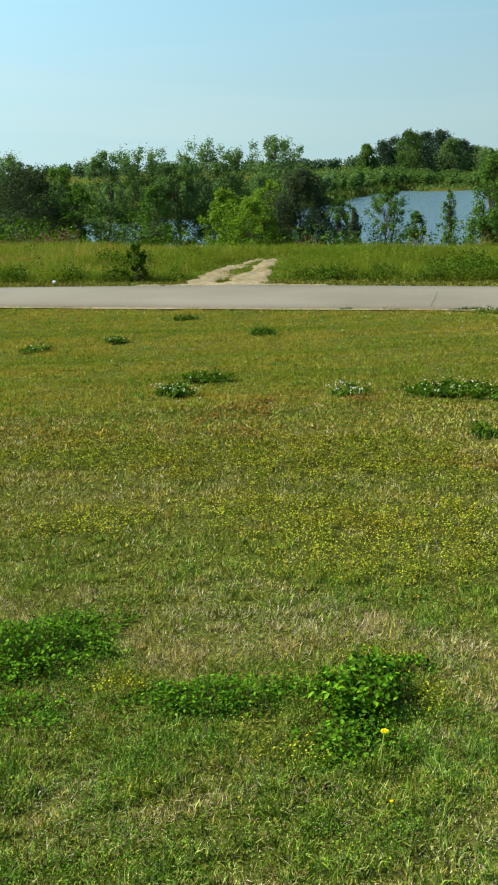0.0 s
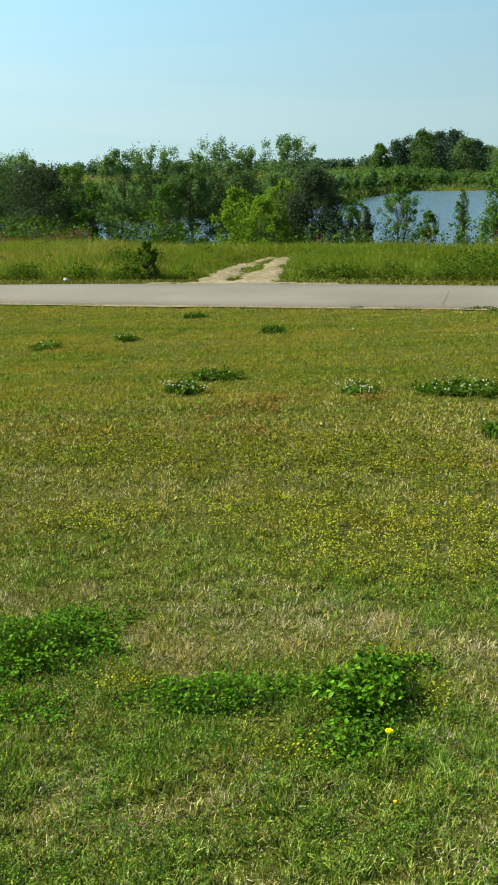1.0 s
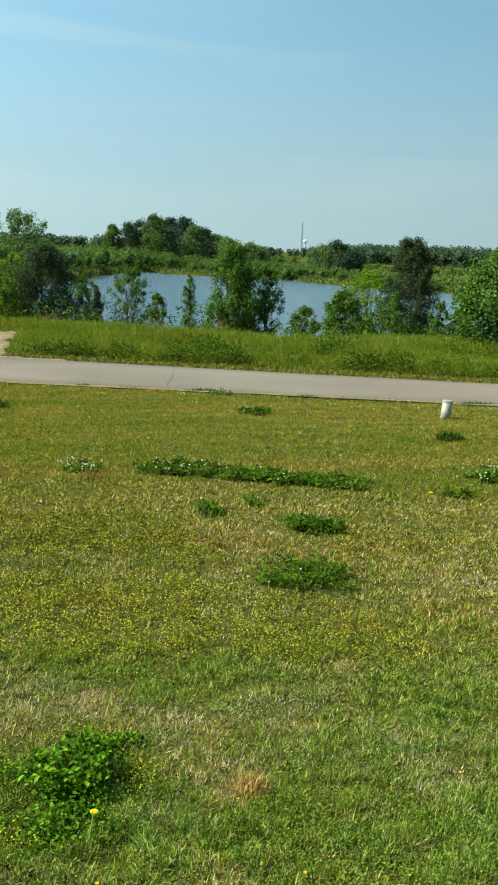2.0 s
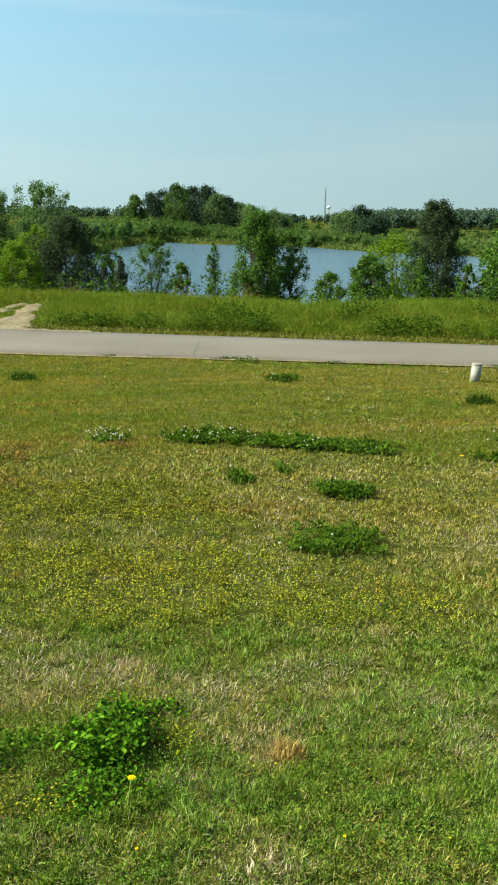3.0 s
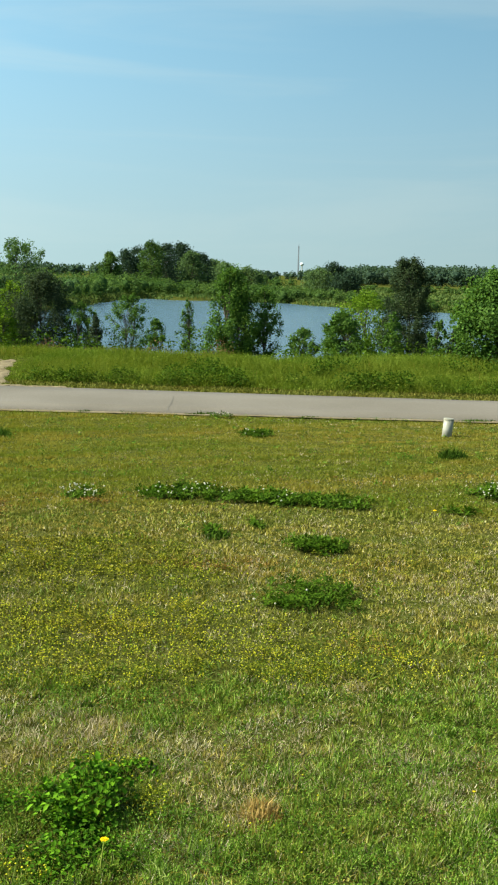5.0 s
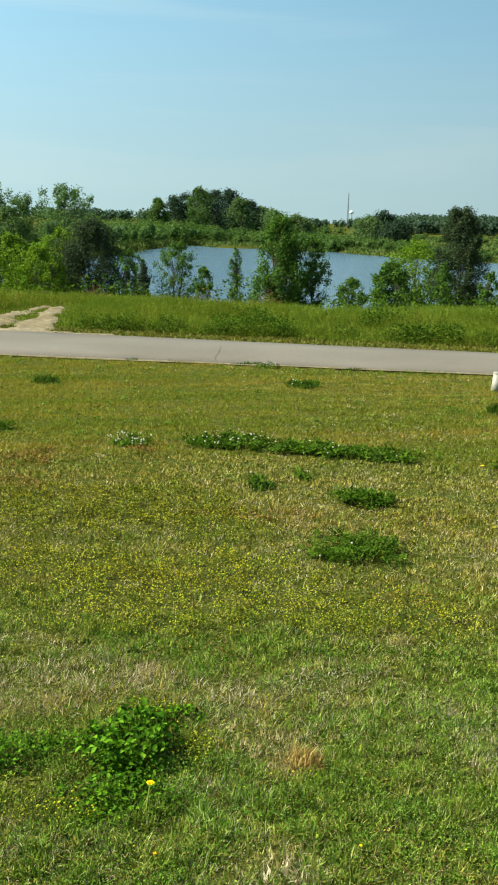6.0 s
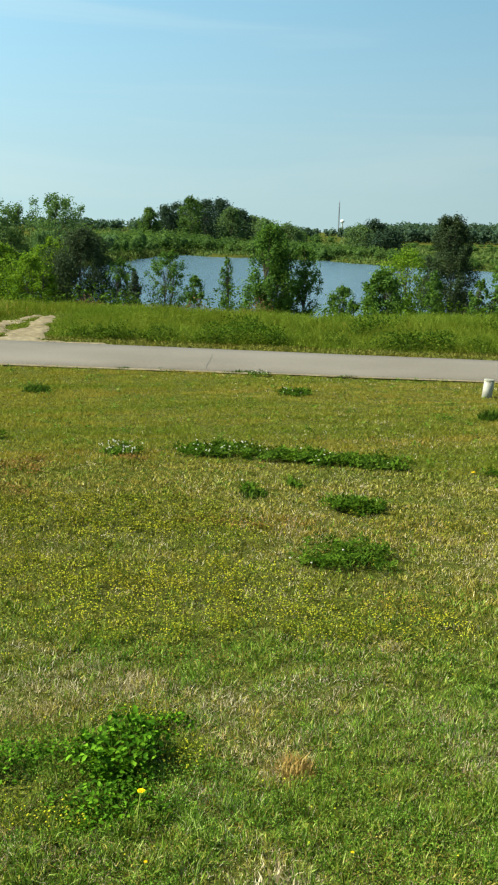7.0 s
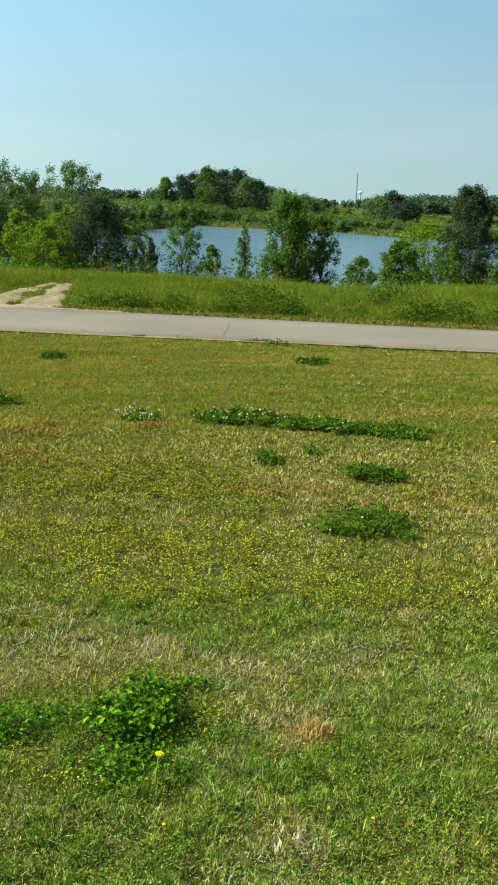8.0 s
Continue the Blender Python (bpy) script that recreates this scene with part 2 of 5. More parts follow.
M_LEAF = leafy("mid_green_tree_leaves", [(0.0, (0.046, 0.096, 0.020)), (0.6, (0.082, 0.152, 0.030)), (1.0, (0.135, 0.222, 0.044))], 0.8, (0.82, 0.88, 0.72), 0.38, 0.7, 0.06)
M_OLIVE = leafy("grey_olive_tree_leaves", [(0.0, (0.066, 0.115, 0.044)), (0.6, (0.104, 0.170, 0.060)), (1.0, (0.150, 0.225, 0.085))], 0.8, (0.80, 0.88, 0.80), 0.42, 0.7, 0.06)
M_LIGHT = leafy("fresh_light_green_leaves", [(0.0, (0.085, 0.16, 0.014)), (0.6, (0.14, 0.235, 0.022)), (1.0, (0.21, 0.31, 0.04))], 0.8, (0.9, 0.9, 0.7), 0.45, 0.7, 0.06)
M_CEDAR = leafy("dark_cedar_needles", [(0.0, (0.026, 0.045, 0.021)), (0.6, (0.042, 0.066, 0.030)), (1.0, (0.070, 0.096, 0.045))], 1.2, (1.0, 0.92, 0.85), 0.25, 0.85, 0.03)
M_THICKET = leafy("fresh_green_far_thicket_leaves", [(0.0, (0.062, 0.108, 0.030)), (0.6, (0.086, 0.140, 0.038)), (1.0, (0.130, 0.195, 0.052))], 0.06, (0.66, 0.76, 0.72), 0.42, 0.9, 0.0)
# far leaves lightened, with close stops: distance haze put into the base colour
M_FARLEAF = leafy("hazed_far_wood_leaves", [(0.0, (0.078, 0.125, 0.050)), (0.6, (0.098, 0.152, 0.060)), (1.0, (0.125, 0.185, 0.070))], 0.05, (0.80, 0.86, 0.82), 0.42, 0.9, 0.0)
# bluish and low in contrast: the skyline's aerial haze is painted in
M_PINE = leafy("hazed_pine_crowns", [(0.0, (0.042, 0.072, 0.046)), (0.6, (0.056, 0.090, 0.056)), (1.0, (0.074, 0.112, 0.066))], 0.05, (0.88, 0.92, 0.9), 0.35, 0.9, 0.0)
M_GROVE = leafy("dark_grove_crowns", [(0.0, (0.026, 0.044, 0.028)), (0.6, (0.036, 0.060, 0.036)), (1.0, (0.052, 0.082, 0.046))], 0.08, (0.88, 0.92, 0.9), 0.3, 0.9, 0.0)
M_REED = leafy("shore_reeds_and_marsh_grass", [(0.0, (0.06, 0.100, 0.026)), (0.6, (0.085, 0.132, 0.034)), (1.0, (0.12, 0.165, 0.045))], 0.03, (1.0, 0.86, 0.74), 0.25)
M_STEM = leafy("pale_green_stems", [(0.0, (0.16, 0.21, 0.03)), (1.0, (0.26, 0.29, 0.06))], 3.0, (0.9, 0.9, 0.8), 0.2)

M_WATER, wnode, wp = nodes_of("rippled_lake_water")
wp.inputs["Base Color"].default_value = (0.062, 0.105, 0.140, 1)
wp.inputs["Roughness"].default_value = 0.16
wp.inputs["IOR"].default_value = 1.33
bumped(wnode, wp, noise_of(wnode, 0.5, 6.0, 0.7, (0.55, 1.3, 1.0)), 1.0, 0.55)


# ---- mesh helpers ----
def mesh_from(name, verts, faces, material, smooth=False):
    """One mesh from arrays: verts (n, 3), faces (m, k) of one k, or a list of such arrays."""
    faces = faces if isinstance(faces, list) else [faces]
    me = bpy.data.meshes.new(name)
    verts = np.asarray(verts, dtype=np.float32)
    loops = np.concatenate([np.asarray(f, dtype=np.int32).ravel() for f in faces])
    sizes = np.concatenate([np.full(len(f), np.asarray(f).shape[1], dtype=np.int32) for f in faces])
    me.vertices.add(len(verts))
    me.vertices.foreach_set("co", verts.ravel())
    me.loops.add(len(loops))
    me.loops.foreach_set("vertex_index", loops)
    me.polygons.add(len(sizes))
    me.polygons.foreach_set("loop_start", np.concatenate([[0], np.cumsum(sizes)[:-1]]).astype(np.int32))
    me.update(calc_edges=True)
    me.validate()
    if smooth:
        me.polygons.foreach_set("use_smooth", np.ones(len(sizes), dtype=bool))
    me.materials.append(material)
    return me


def add(name, me, parent=None, label="", category="", kind="", group=""):
    ob = new(name, me)
    if parent:
        ob.parent = parent
    return tagged(ob, label, category, group, kind)


def part(name, bm, material, parent, label=""):
    me = bpy.data.meshes.new(name)
    bm.to_mesh(me)
    bm.free()
    me.materials.append(material)
    return add(name, me, parent, label)


def lattice(x, y, size, seed):
    """Smooth value noise from 0 to 1 at points of the plan."""
    r = np.random.default_rng(seed).random((256, 256))
    u, v = np.asarray(x) / size, np.asarray(y) / size
    i, j = np.floor(u).astype(int), np.floor(v).astype(int)
    a, b = u - i, v - j
    a, b = a * a * (3 - 2 * a), b * b * (3 - 2 * b)
    g = lambda p, q: r[p % 256, q % 256]
    return (g(i, j) * (1 - a) + g(i + 1, j) * a) * (1 - b) + (g(i, j + 1) * (1 - a) + g(i + 1, j + 1) * a) * b


def smooth01(u):
    u = np.clip(u, 0, 1)
    return u * u * (3 - 2 * u)


# ---- the lie of the land ----
WATER_Z = -3.4
SHORE_AZ = [-180, -80, -40, -17, -4, 2, 5, 8, 13, 17, 20, 24, 26, 32, 60, 90, 180]
SHORE_R = [160, 150, 120, 116, 116, 122, 155, 222, 220, 208, 190, 178, 168, 162, 160, 160, 160]


def path_near(x):
    return 12.25 - 0.28 * x


def path_far(x):
    return 14.8 - np.where(np.asarray(x) < 0, 0.20, 0.337) * x


def lip(x):
    x = np.asarray(x)
    return np.maximum(18.7 - 0.45 * x, 17.0 - 0.27 * x) + 1.6 * smooth01((x - 5.5) / 3)


def ground_z(x, y):
    x, y = np.asarray(x, dtype=float), np.asarray(y, dtype=float)
    lawn = 0.03 * (lattice(x, y, 2.3, 5) - 0.5) * np.clip((path_near(x) - y) / 1.0, 0, 1)
    start = path_far(x) + 0.5
    top = lip(x)
    bank = (0.16 - 0.01 * smooth01((x - 1) / 3) + 0.01 * smooth01((x - 5.5) / 3)) * smooth01((y - start) / np.maximum(top - start, 0.5)) + 0.05 * (lattice(x, y, 1.7, 6) - 0.5) * np.clip((y - start) / 1.0, 0, 1)
    over = np.maximum(y - top, 0)
    drop = -0.05 * np.minimum(over, 3) ** 2 / 3 - 0.13 * np.maximum(over - 3, 0)
    z = np.where(y > start, np.maximum(bank + drop, -5.0), lawn)
    r, az = np.hypot(x, y), np.degrees(np.arctan2(x, y))
    shore = np.interp(az, SHORE_AZ, SHORE_R) + 14 * (lattice(az * 2.0, r * 0 + 3, 3.0, 7) - 0.5)
    past = r - shore
    far = WATER_Z - 0.6 + 1.3 * smooth01((past + 4) / 10) + 0.0045 * np.maximum(past, 0) + 0.5 * lattice(x, y, 40.0, 8) * smooth01(past / 40)
    return np.where((past > -4) & (y > start), np.maximum(far, z), z)


def gz(x, y):
    return float(ground_z(x, y))


radii = np.concatenate([np.arange(0.4, 26, 0.22), np.geomspace(26, 4200, 110)])
angles = np.radians(np.concatenate([np.arange(-180, -24, 3.0), np.arange(-24, 40, 0.9), np.arange(40, 180, 3.0)]))
RR, AA = np.meshgrid(radii, angles, indexing="ij")
GX, GY = RR * np.sin(AA), RR * np.cos(AA)
GZ = ground_z(GX, GY)
# the bed of the path lies a little lower
GZ = np.where((GY > path_near(GX) - 0.05) & (GY < path_far(GX) + 0.05), -0.06, GZ)
na = len(angles)
idx = np.arange(len(radii) * na).reshape(len(radii), na)
nxt = np.roll(idx, -1, axis=1)
quads = np.stack([idx[:-1], idx[1:], nxt[1:], nxt[:-1]], -1).reshape(-1, 4)[:, ::-1]
core = np.array([[0.0, 0.0, 0.0]])
gverts = np.concatenate([np.stack([GX, GY, GZ], -1).reshape(-1, 3), core])
fan = np.stack([idx[0], nxt[0], np.full(na, len(gverts) - 1)], -1)[:, ::-1]
add("ground", mesh_from("ground", gverts, [quads, fan], M_GROUND, True), None, "mown lawn, grassy bank and far meadows", "ground", "structure")

# lake
wx, wy = np.meshgrid(np.linspace(-420, 420, 29), np.linspace(26, 420, 15), indexing="ij")
wi = np.arange(29 * 15).reshape(29, 15)
wq = np.stack([wi[:-1, :-1], wi[1:, :-1], wi[1:, 1:], wi[:-1, 1:]], -1).reshape(-1, 4)
add("water", mesh_from("water", np.stack([wx, wy, wx * 0 + WATER_Z], -1).reshape(-1, 3), wq, M_WATER), None, "wind-rippled blue lake behind the bank", "lake", "structure")

# paved path: a thin slab with a slightly wavering edge
px = np.linspace(-60, 60, 601)
wav = lambda s, k: 0.05 * (lattice(px, px * 0, 0.9, s) - 0.5) + 0.03 * (lattice(px, px * 0, 0.25, k) - 0.5)
near_y, far_y = path_near(px) + wav(11, 12), path_far(px) + wav(13, 14)
rows_y = [near_y, near_y + 0.006, (near_y * 3 + far_y) / 4, (near_y + far_y) / 2, (near_y + far_y * 3) / 4, far_y - 0.02, far_y]
kerb_at = lambda x: 0.012 + 0.022 * np.clip((4.5 - x) / 4, 0, 1)
kerb = kerb_at(px)
rows_z = [-0.08, kerb, 0.5 * (kerb + 0.026), 0.030, 0.022, 0.012, -0.08]
pv = np.stack([np.stack([px, yy, px * 0 + zz], -1) for yy, zz in zip(rows_y, rows_z)], 0).reshape(-1, 3)
pi_ = np.arange(7 * 601).reshape(7, 601)
pq = np.stack([pi_[:-1, :-1], pi_[:-1, 1:], pi_[1:, 1:], pi_[1:, :-1]], -1).reshape(-1, 4)
add("path", mesh_from("path", pv, pq, M_PATH), None, "pale grey paved footpath with worn edges", "path", "structure")


# ---- plants in bulk ----
def leaf_mesh(name, centers, normals_up, length, width, material, rng, droop=0.0, outward=None):
    """Pointed leaves: a rhombus folded a little along its rib, one for each centre."""
    n = len(centers)
    d = rng.normal(size=(n, 3))
    d[:, 2] = d[:, 2] * 0.6 - droop
    d /= np.linalg.norm(d, axis=1, keepdims=True)
    up = rng.normal(size=(n, 3)) + np.array([0, 0, normals_up])
    if outward is not None:
        # leaves spread over their clump, faces outward
        up = 0.9 * up + 0.5 * outward
        d -= up * (np.sum(d * up, axis=1) / np.sum(up * up, axis=1))[:, None]
        d /= np.linalg.norm(d, axis=1, keepdims=True) + 1e-9
    s = np.cross(d, up)
    s /= np.linalg.norm(s, axis=1, keepdims=True) + 1e-9
    nn = np.cross(s, d)
    L = (length * rng.uniform(0.6, 1.3, n))[:, None]
    W = (width * rng.uniform(0.7, 1.2, n))[:, None]
    a = centers - d * L * 0.5
    b = centers + s * W * 0.5 + nn * W * 0.12
    c = centers + d * L * 0.5
    e = centers - s * W * 0.5 + nn * W * 0.12
    v = np.stack([a, b, c, e], 1).reshape(-1, 3)
    k = np.arange(n)[:, None] * 4
    f = np.concatenate([k + np.array([[0, 1, 2]]), k + np.array([[0, 2, 3]])])
    return mesh_from(name, v, f, material)


def blade_mesh(name, x, y, height, width, lean, material, rng, z=None, plain=None):
    """Grass blades with a bend: a quad and a tip each; where plain, one slim triangle each."""
    n = len(x)
    plain = np.zeros(n, dtype=bool) if plain is None else plain
    z0 = (ground_z(x, y) if z is None else z) - 0.005
    th, ph = rng.uniform(0, 2 * np.pi, n), rng.uniform(0, 2 * np.pi, n)
    side = np.stack([np.cos(th), np.sin(th), th * 0], -1)
    out = np.stack([np.cos(ph), np.sin(ph), ph * 0], -1)
    h = (height * rng.uniform(0.45, 1.25, n))[:, None]
    w = (width * rng.uniform(0.7, 1.3, n))[:, None]
    ln = (lean * rng.uniform(0.1, 1.0, n))[:, None] * h
    base = np.stack([x, y, z0], -1)
    mid = base + out * ln * 0.35 + np.array([0, 0, 1]) * h * 0.6
    tip = base + out * ln + np.array([0, 0, 1]) * h * np.sqrt(np.clip(1 - 0.5 * (ln / h) ** 2, 0.25, 1))
    b = ~plain
    v = np.stack([base - side * w / 2, base + side * w / 2, mid + side * w * 0.4, mid - side * w * 0.4, tip], 1)[b].reshape(-1, 3)
    k = np.arange(b.sum())[:, None] * 5
    quads_ = k + np.array([[0, 1, 2, 3]])
    tris_ = k + np.array([[3, 2, 4]])
    v2 = np.stack([base - side * w * 0.6, base + side * w * 0.6, tip], 1)[plain].reshape(-1, 3)
    tris2 = len(v) + np.arange(plain.sum())[:, None] * 3 + np.array([[0, 1, 2]])
    return mesh_from(name, np.concatenate([v, v2]), [quads_, np.concatenate([tris_, tris2])], material)


def wedge(rng, density, r0, r1, a0=-20.0, a1=37.5):
    """Random points of the plan between two distances and two bearings."""
    area = 0.5 * radians(a1 - a0) * (r1 * r1 - r0 * r0)
    n = int(area * density)
    r = np.sqrt(rng.uniform(r0 * r0, r1 * r1, n))
    a = np.radians(rng.uniform(a0, a1, n))
    return r * np.sin(a), r * np.cos(a)


def blob(x, y, patches):
    """How far points lie inside any of the patches (x, y, rx, ry along the line of sight), 0 to 1, with ragged rims."""
    v = np.zeros(len(x))
    for cx, cy, rx, ry in patches:
        r = math.hypot(cx, cy)
        ux, uy = cx / r, cy / r
        dx, dy = x - cx, y - cy
        q = ((dx * uy - dy * ux) / rx) ** 2 + ((dx * ux + dy * uy) / ry) ** 2
        v = np.maximum(v, np.clip(1.25 - q + 0.9 * (lattice(x, y, 0.09, 21) - 0.5) + 0.7 * (lattice(x, y, 0.25, 22) - 0.5), 0, 1))
    return v


def thinned(rng, x, y, chance):
    k = rng.random(len(x)) < chance
    return x[k], y[k]


# patches of the lawn: x, y, half width, half depth
CLOVER = [(1.67, 4.66, 0.29, 0.27), (1.45, 7.24, 0.36, 0.22), (1.95, 7.0, 0.36, 0.22), (2.42, 6.72, 0.42, 0.20), (1.47, 6.06, 0.10, 0.12), (1.78, 6.18, 0.08, 0.11),
          (1.98, 5.58, 0.20, 0.16), (-0.55, 7.48, 0.16, 0.18), (-0.30, 7.95, 0.24, 0.20), (0.74, 7.30, 0.15, 0.16), (4.02, 6.78, 0.36, 0.34), (3.30, 6.28, 0.14, 0.12)]
BUSHES = [(0.32, 2.79, 0.16, 0.17), (-0.77, 3.17, 0.22, 0.22), (-0.10, 2.79, 0.28, 0.10), (-0.62, 3.45, 0.16, 0.14), (-0.78, 2.74, 0.16, 0.10), (0.21, 2.50, 0.08, 0.07)]
YELLOWS = [(0.72, 4.18, 0.80, 0.52), (1.35, 3.85, 0.48, 0.30), (0.25, 5.50, 1.10, 0.50), (-0.92, 5.75, 0.50, 0.36), (0.95, 5.20, 0.42, 0.30), (0.05, 4.62, 0.40, 0.28), (1.76, 3.60, 0.12, 0.10), (2.22, 3.67, 0.14, 0.14), (-0.75, 4.5, 0.3, 0.22),
           (0.10, 2.52, 0.14, 0.10), (0.04, 2.63, 0.12, 0.06), (-0.54, 2.60, 0.07, 0.05), (0.52, 2.76, 0.08, 0.14), (0.40, 3.06, 0.16, 0.06), (-0.45, 2.92, 0.12, 0.08)]
RUSTS = [(0.0, 6.80, 0.26, 0.22), (-0.26, 6.57, 0.20, 0.14), (0.14, 7.05, 0.22, 0.10), (-0.06, 6.22, 0.22, 0.14), (1.63, 3.97, 0.18, 0.12), (0.81, 7.03, 0.14, 0.10), (0.84, 2.65, 0.05, 0.08), (1.25, 5.35, 0.35, 0.16), (0.62, 3.52, 0.22, 0.06)]
STRAWS = [(0.72, 3.11, 0.17, 0.15), (0.79, 2.77, 0.17, 0.20), (0.39, 3.34, 0.16, 0.16), (1.43, 2.66, 0.20, 0.11), (0.64, 2.12, 0.10, 0.08), (0.0, 3.33, 0.34, 0.22),
          (-0.57, 2.40, 0.18, 0.16), (0.66, 2.84, 0.12, 0.20), (-0.19, 2.28, 0.18, 0.08), (0.62, 2.55, 0.10, 0.10)]
GREENS = [(0.74, 3.39, 0.16, 0.10), (1.48, 2.98, 0.30, 0.14), (1.1, 2.35, 0.25, 0.12), (0.45, 2.35, 0.15, 0.12), (1.9, 2.6, 0.3, 0.2), (0.56, 2.06, 0.12, 0.06), (-0.05, 2.04, 0.2, 0.06)]

rng = np.random.default_rng(3)


def hummock(x, y):
    """The tufted lie of the turf: 1 on the tufts, 0 in the gaps between."""
    r = np.hypot(x, y)
    fine = smooth01((lattice(x, y, 0.055, 29) - 0.30) * 3.2)
    broad = smooth01((lattice(x, y, 0.14, 30) - 0.25) * 2.6)
    return fine * np.clip(1.6 - r / 6, 0, 1) + broad * (1 - np.clip(1.6 - r / 6, 0, 1))


def streak(x, y):
    """Mowing drifts along the path's direction, 0 to 1."""
    v = y + 0.28 * x
    return 0.6 * lattice(x * 0.16, v, 0.55, 91) + 0.4 * lattice(x * 0.3, v, 0.22, 92)


def lawn_edge(x):
    return path_near(x) - 0.05 - 0.12 * lattice(x, np.asarray(x) * 0, 0.35, 93)


def lawn_points(bands, chance, tuft, spread):
    """Tufts of points over the lawn: density of tufts by distance, thinned, each with some points round it."""
    xs, ys = [], []
    for dens, r0, r1 in bands:
        x, y = wedge(rng, dens / tuft, r0, r1)
        k = y < lawn_edge(x)
        far = np.clip((np.hypot(x[k], y[k]) - 4) / 3, 0, 1)
        x, y = thinned(rng, x[k], y[k], chance(x[k], y[k]) * (0.55 + 0.45 * np.maximum(hummock(x[k], y[k]), far)))
        n = rng.integers(max(1, tuft // 2), tuft + tuft // 2 + 1, len(x))
        xs.append(np.repeat(x, n) + rng.normal(0, spread, n.sum()))
        ys.append(np.repeat(y, n) + rng.normal(0, spread, n.sum()))
    x, y = np.concatenate(xs), np.concatenate(ys)
    k = y < lawn_edge(x) + 0.03
    return x[k], y[k]


def lawn_layer(name, label, material, bands, height, width, lean, chance, tuft=8, spread=0.02):
    x, y = lawn_points(bands, chance, tuft, spread)
    r = np.hypot(x, y)
    wide = np.clip(r / 4.0, 0.75, 1.75)
    h = height * (0.45 + 0.4 * lattice(x, y, 0.3, 23) + 0.65 * hummock(x, y)) * (1 - 0.5 * busy(x, y)) * np.clip(1.12 - r / 30, 0.7, 1)
    return add(name, blade_mesh(name, x, y, h, width * wide, lean, material, rng, None, (r > 2.5) | (rng.random(len(x)) < 0.75)), None, label, "grass", "stuff")


def leaf_layer(name, label, material, bands, rise, size, chance, tuft=10, spread=0.03, cat="weeds"):
    """Low leaves lying nearly flat, in small mounds."""
    x, y = lawn_points(bands, chance, tuft, spread)
    far = np.clip(np.hypot(x, y) / 4.5, 0.7, 1.9)
    z = ground_z(x, y) + rise * rng.uniform(0.3, 1.0, len(x)) * (0.45 + 0.75 * lattice(x, y, 0.11, 33))
    return add(name, leaf_mesh(name, np.stack([x, y, z], -1), 1.5, size * far, size * 0.6 * far, material, rng), None, label, cat, "stuff")


def strawness(x, y):
    return np.clip(blob(x, y, STRAWS) * 0.8 + smooth01((lattice(x, y, 0.6, 24) - 0.50) * 3) * 0.3 + smooth01((lattice(x, y, 0.17, 34) - 0.58) * 5) * 0.55, 0, 1)


def busy(x, y):
    return np.maximum(blob(x, y, CLOVER), blob(x, y, BUSHES))


def yellowness(x, y):
    return np.clip(blob(x, y, YELLOWS) + 0.10 * smooth01((lattice(x, y, 0.7, 26) - 0.42) * 4) * ((y > 3.4) & (y < 5.6)), 0, 1)


def greenness(x, y):
    return np.clip(blob(x, y, GREENS) * 0.9 + smooth01((0.5 * lattice(x, y, 0.36, 25) + 0.5 * lattice(x, y, 0.13, 35) - 0.44) * 6) * 0.95 * np.clip(1.7 - np.hypot(x, y) / 7, 0.3, 1), 0.08, 1)


def herb_patch(x, y):
    """Small dense patches of low herbs between the straw, 0 to 1."""
    return smooth01((0.65 * lattice(x, y, 0.24, 36) + 0.35 * lattice(x, y, 0.08, 37) - 0.47) * 7)


def near_green(x, y):
    return np.clip(2.2 - np.hypot(x, y) / 2.3, 0.0, 1)


NEAR = [(1.75, 1.8, 2.8), (1.15, 2.8, 4.0), (0.55, 4.0, 7.0), (0.48, 7.0, 13.9)]
bands = lambda d: [(d * q, r0, r1) for q, r0, r1 in NEAR]
turf = lambda x, y: (1.0 - 0.35 * strawness(x, y) - 0.75 * busy(x, y)) * (1 - 0.6 * blob(x, y, YELLOWS)) * (1 - 0.55 * near_green(x, y) * (0.3 + 0.7 * greenness(x, y)))
lawn_layer("lawn_grass", "short mown yellowish-green lawn grass", M_GRASS, bands(18500)[:3], 0.027, 0.0054, 1.5, turf, 6, 0.016)
lawn_layer("lawn_grass", "short mown olive-green turf before the path", M_TURF, bands(14000)[3:], 0.029, 0.0074, 1.4, turf, 6, 0.035)
lawn_layer("dry_grass", "dry straw-coloured grass in the lawn", M_STRAW, bands(23000), 0.025, 0.0031, 1.5,
           lambda x, y: (0.44 + 1.0 * strawness(x, y)) * np.clip(1.6 - np.hypot(x, y) / 5, 0.04 + 0.07 * smooth01((x - 0.3) / 2.5), 1) * (1 - 0.85 * busy(x, y)) * (1 - 0.6 * blob(x, y, YELLOWS)) * (1.9 - 1.8 * streak(x, y)), 7, 0.022)
lawn_layer("lush_grass", "deeper green grass tufts in the lawn", M_LUSH, bands(26000), 0.034, 0.0050, 1.3,
           lambda x, y: np.clip(0.12 + 0.2 * near_green(x, y) + 0.85 * greenness(x, y) - 0.7 * strawness(x, y) + 1.3 * (streak(x, y) - 0.5), 0.05, 1) * np.clip(0.10 + 1.15 * near_green(x, y) + 0.40 * smooth01((-0.4 - x) / 1.6), 0, 1) * (1 - 0.5 * blob(x, y, YELLOWS)), 7, 0.02)
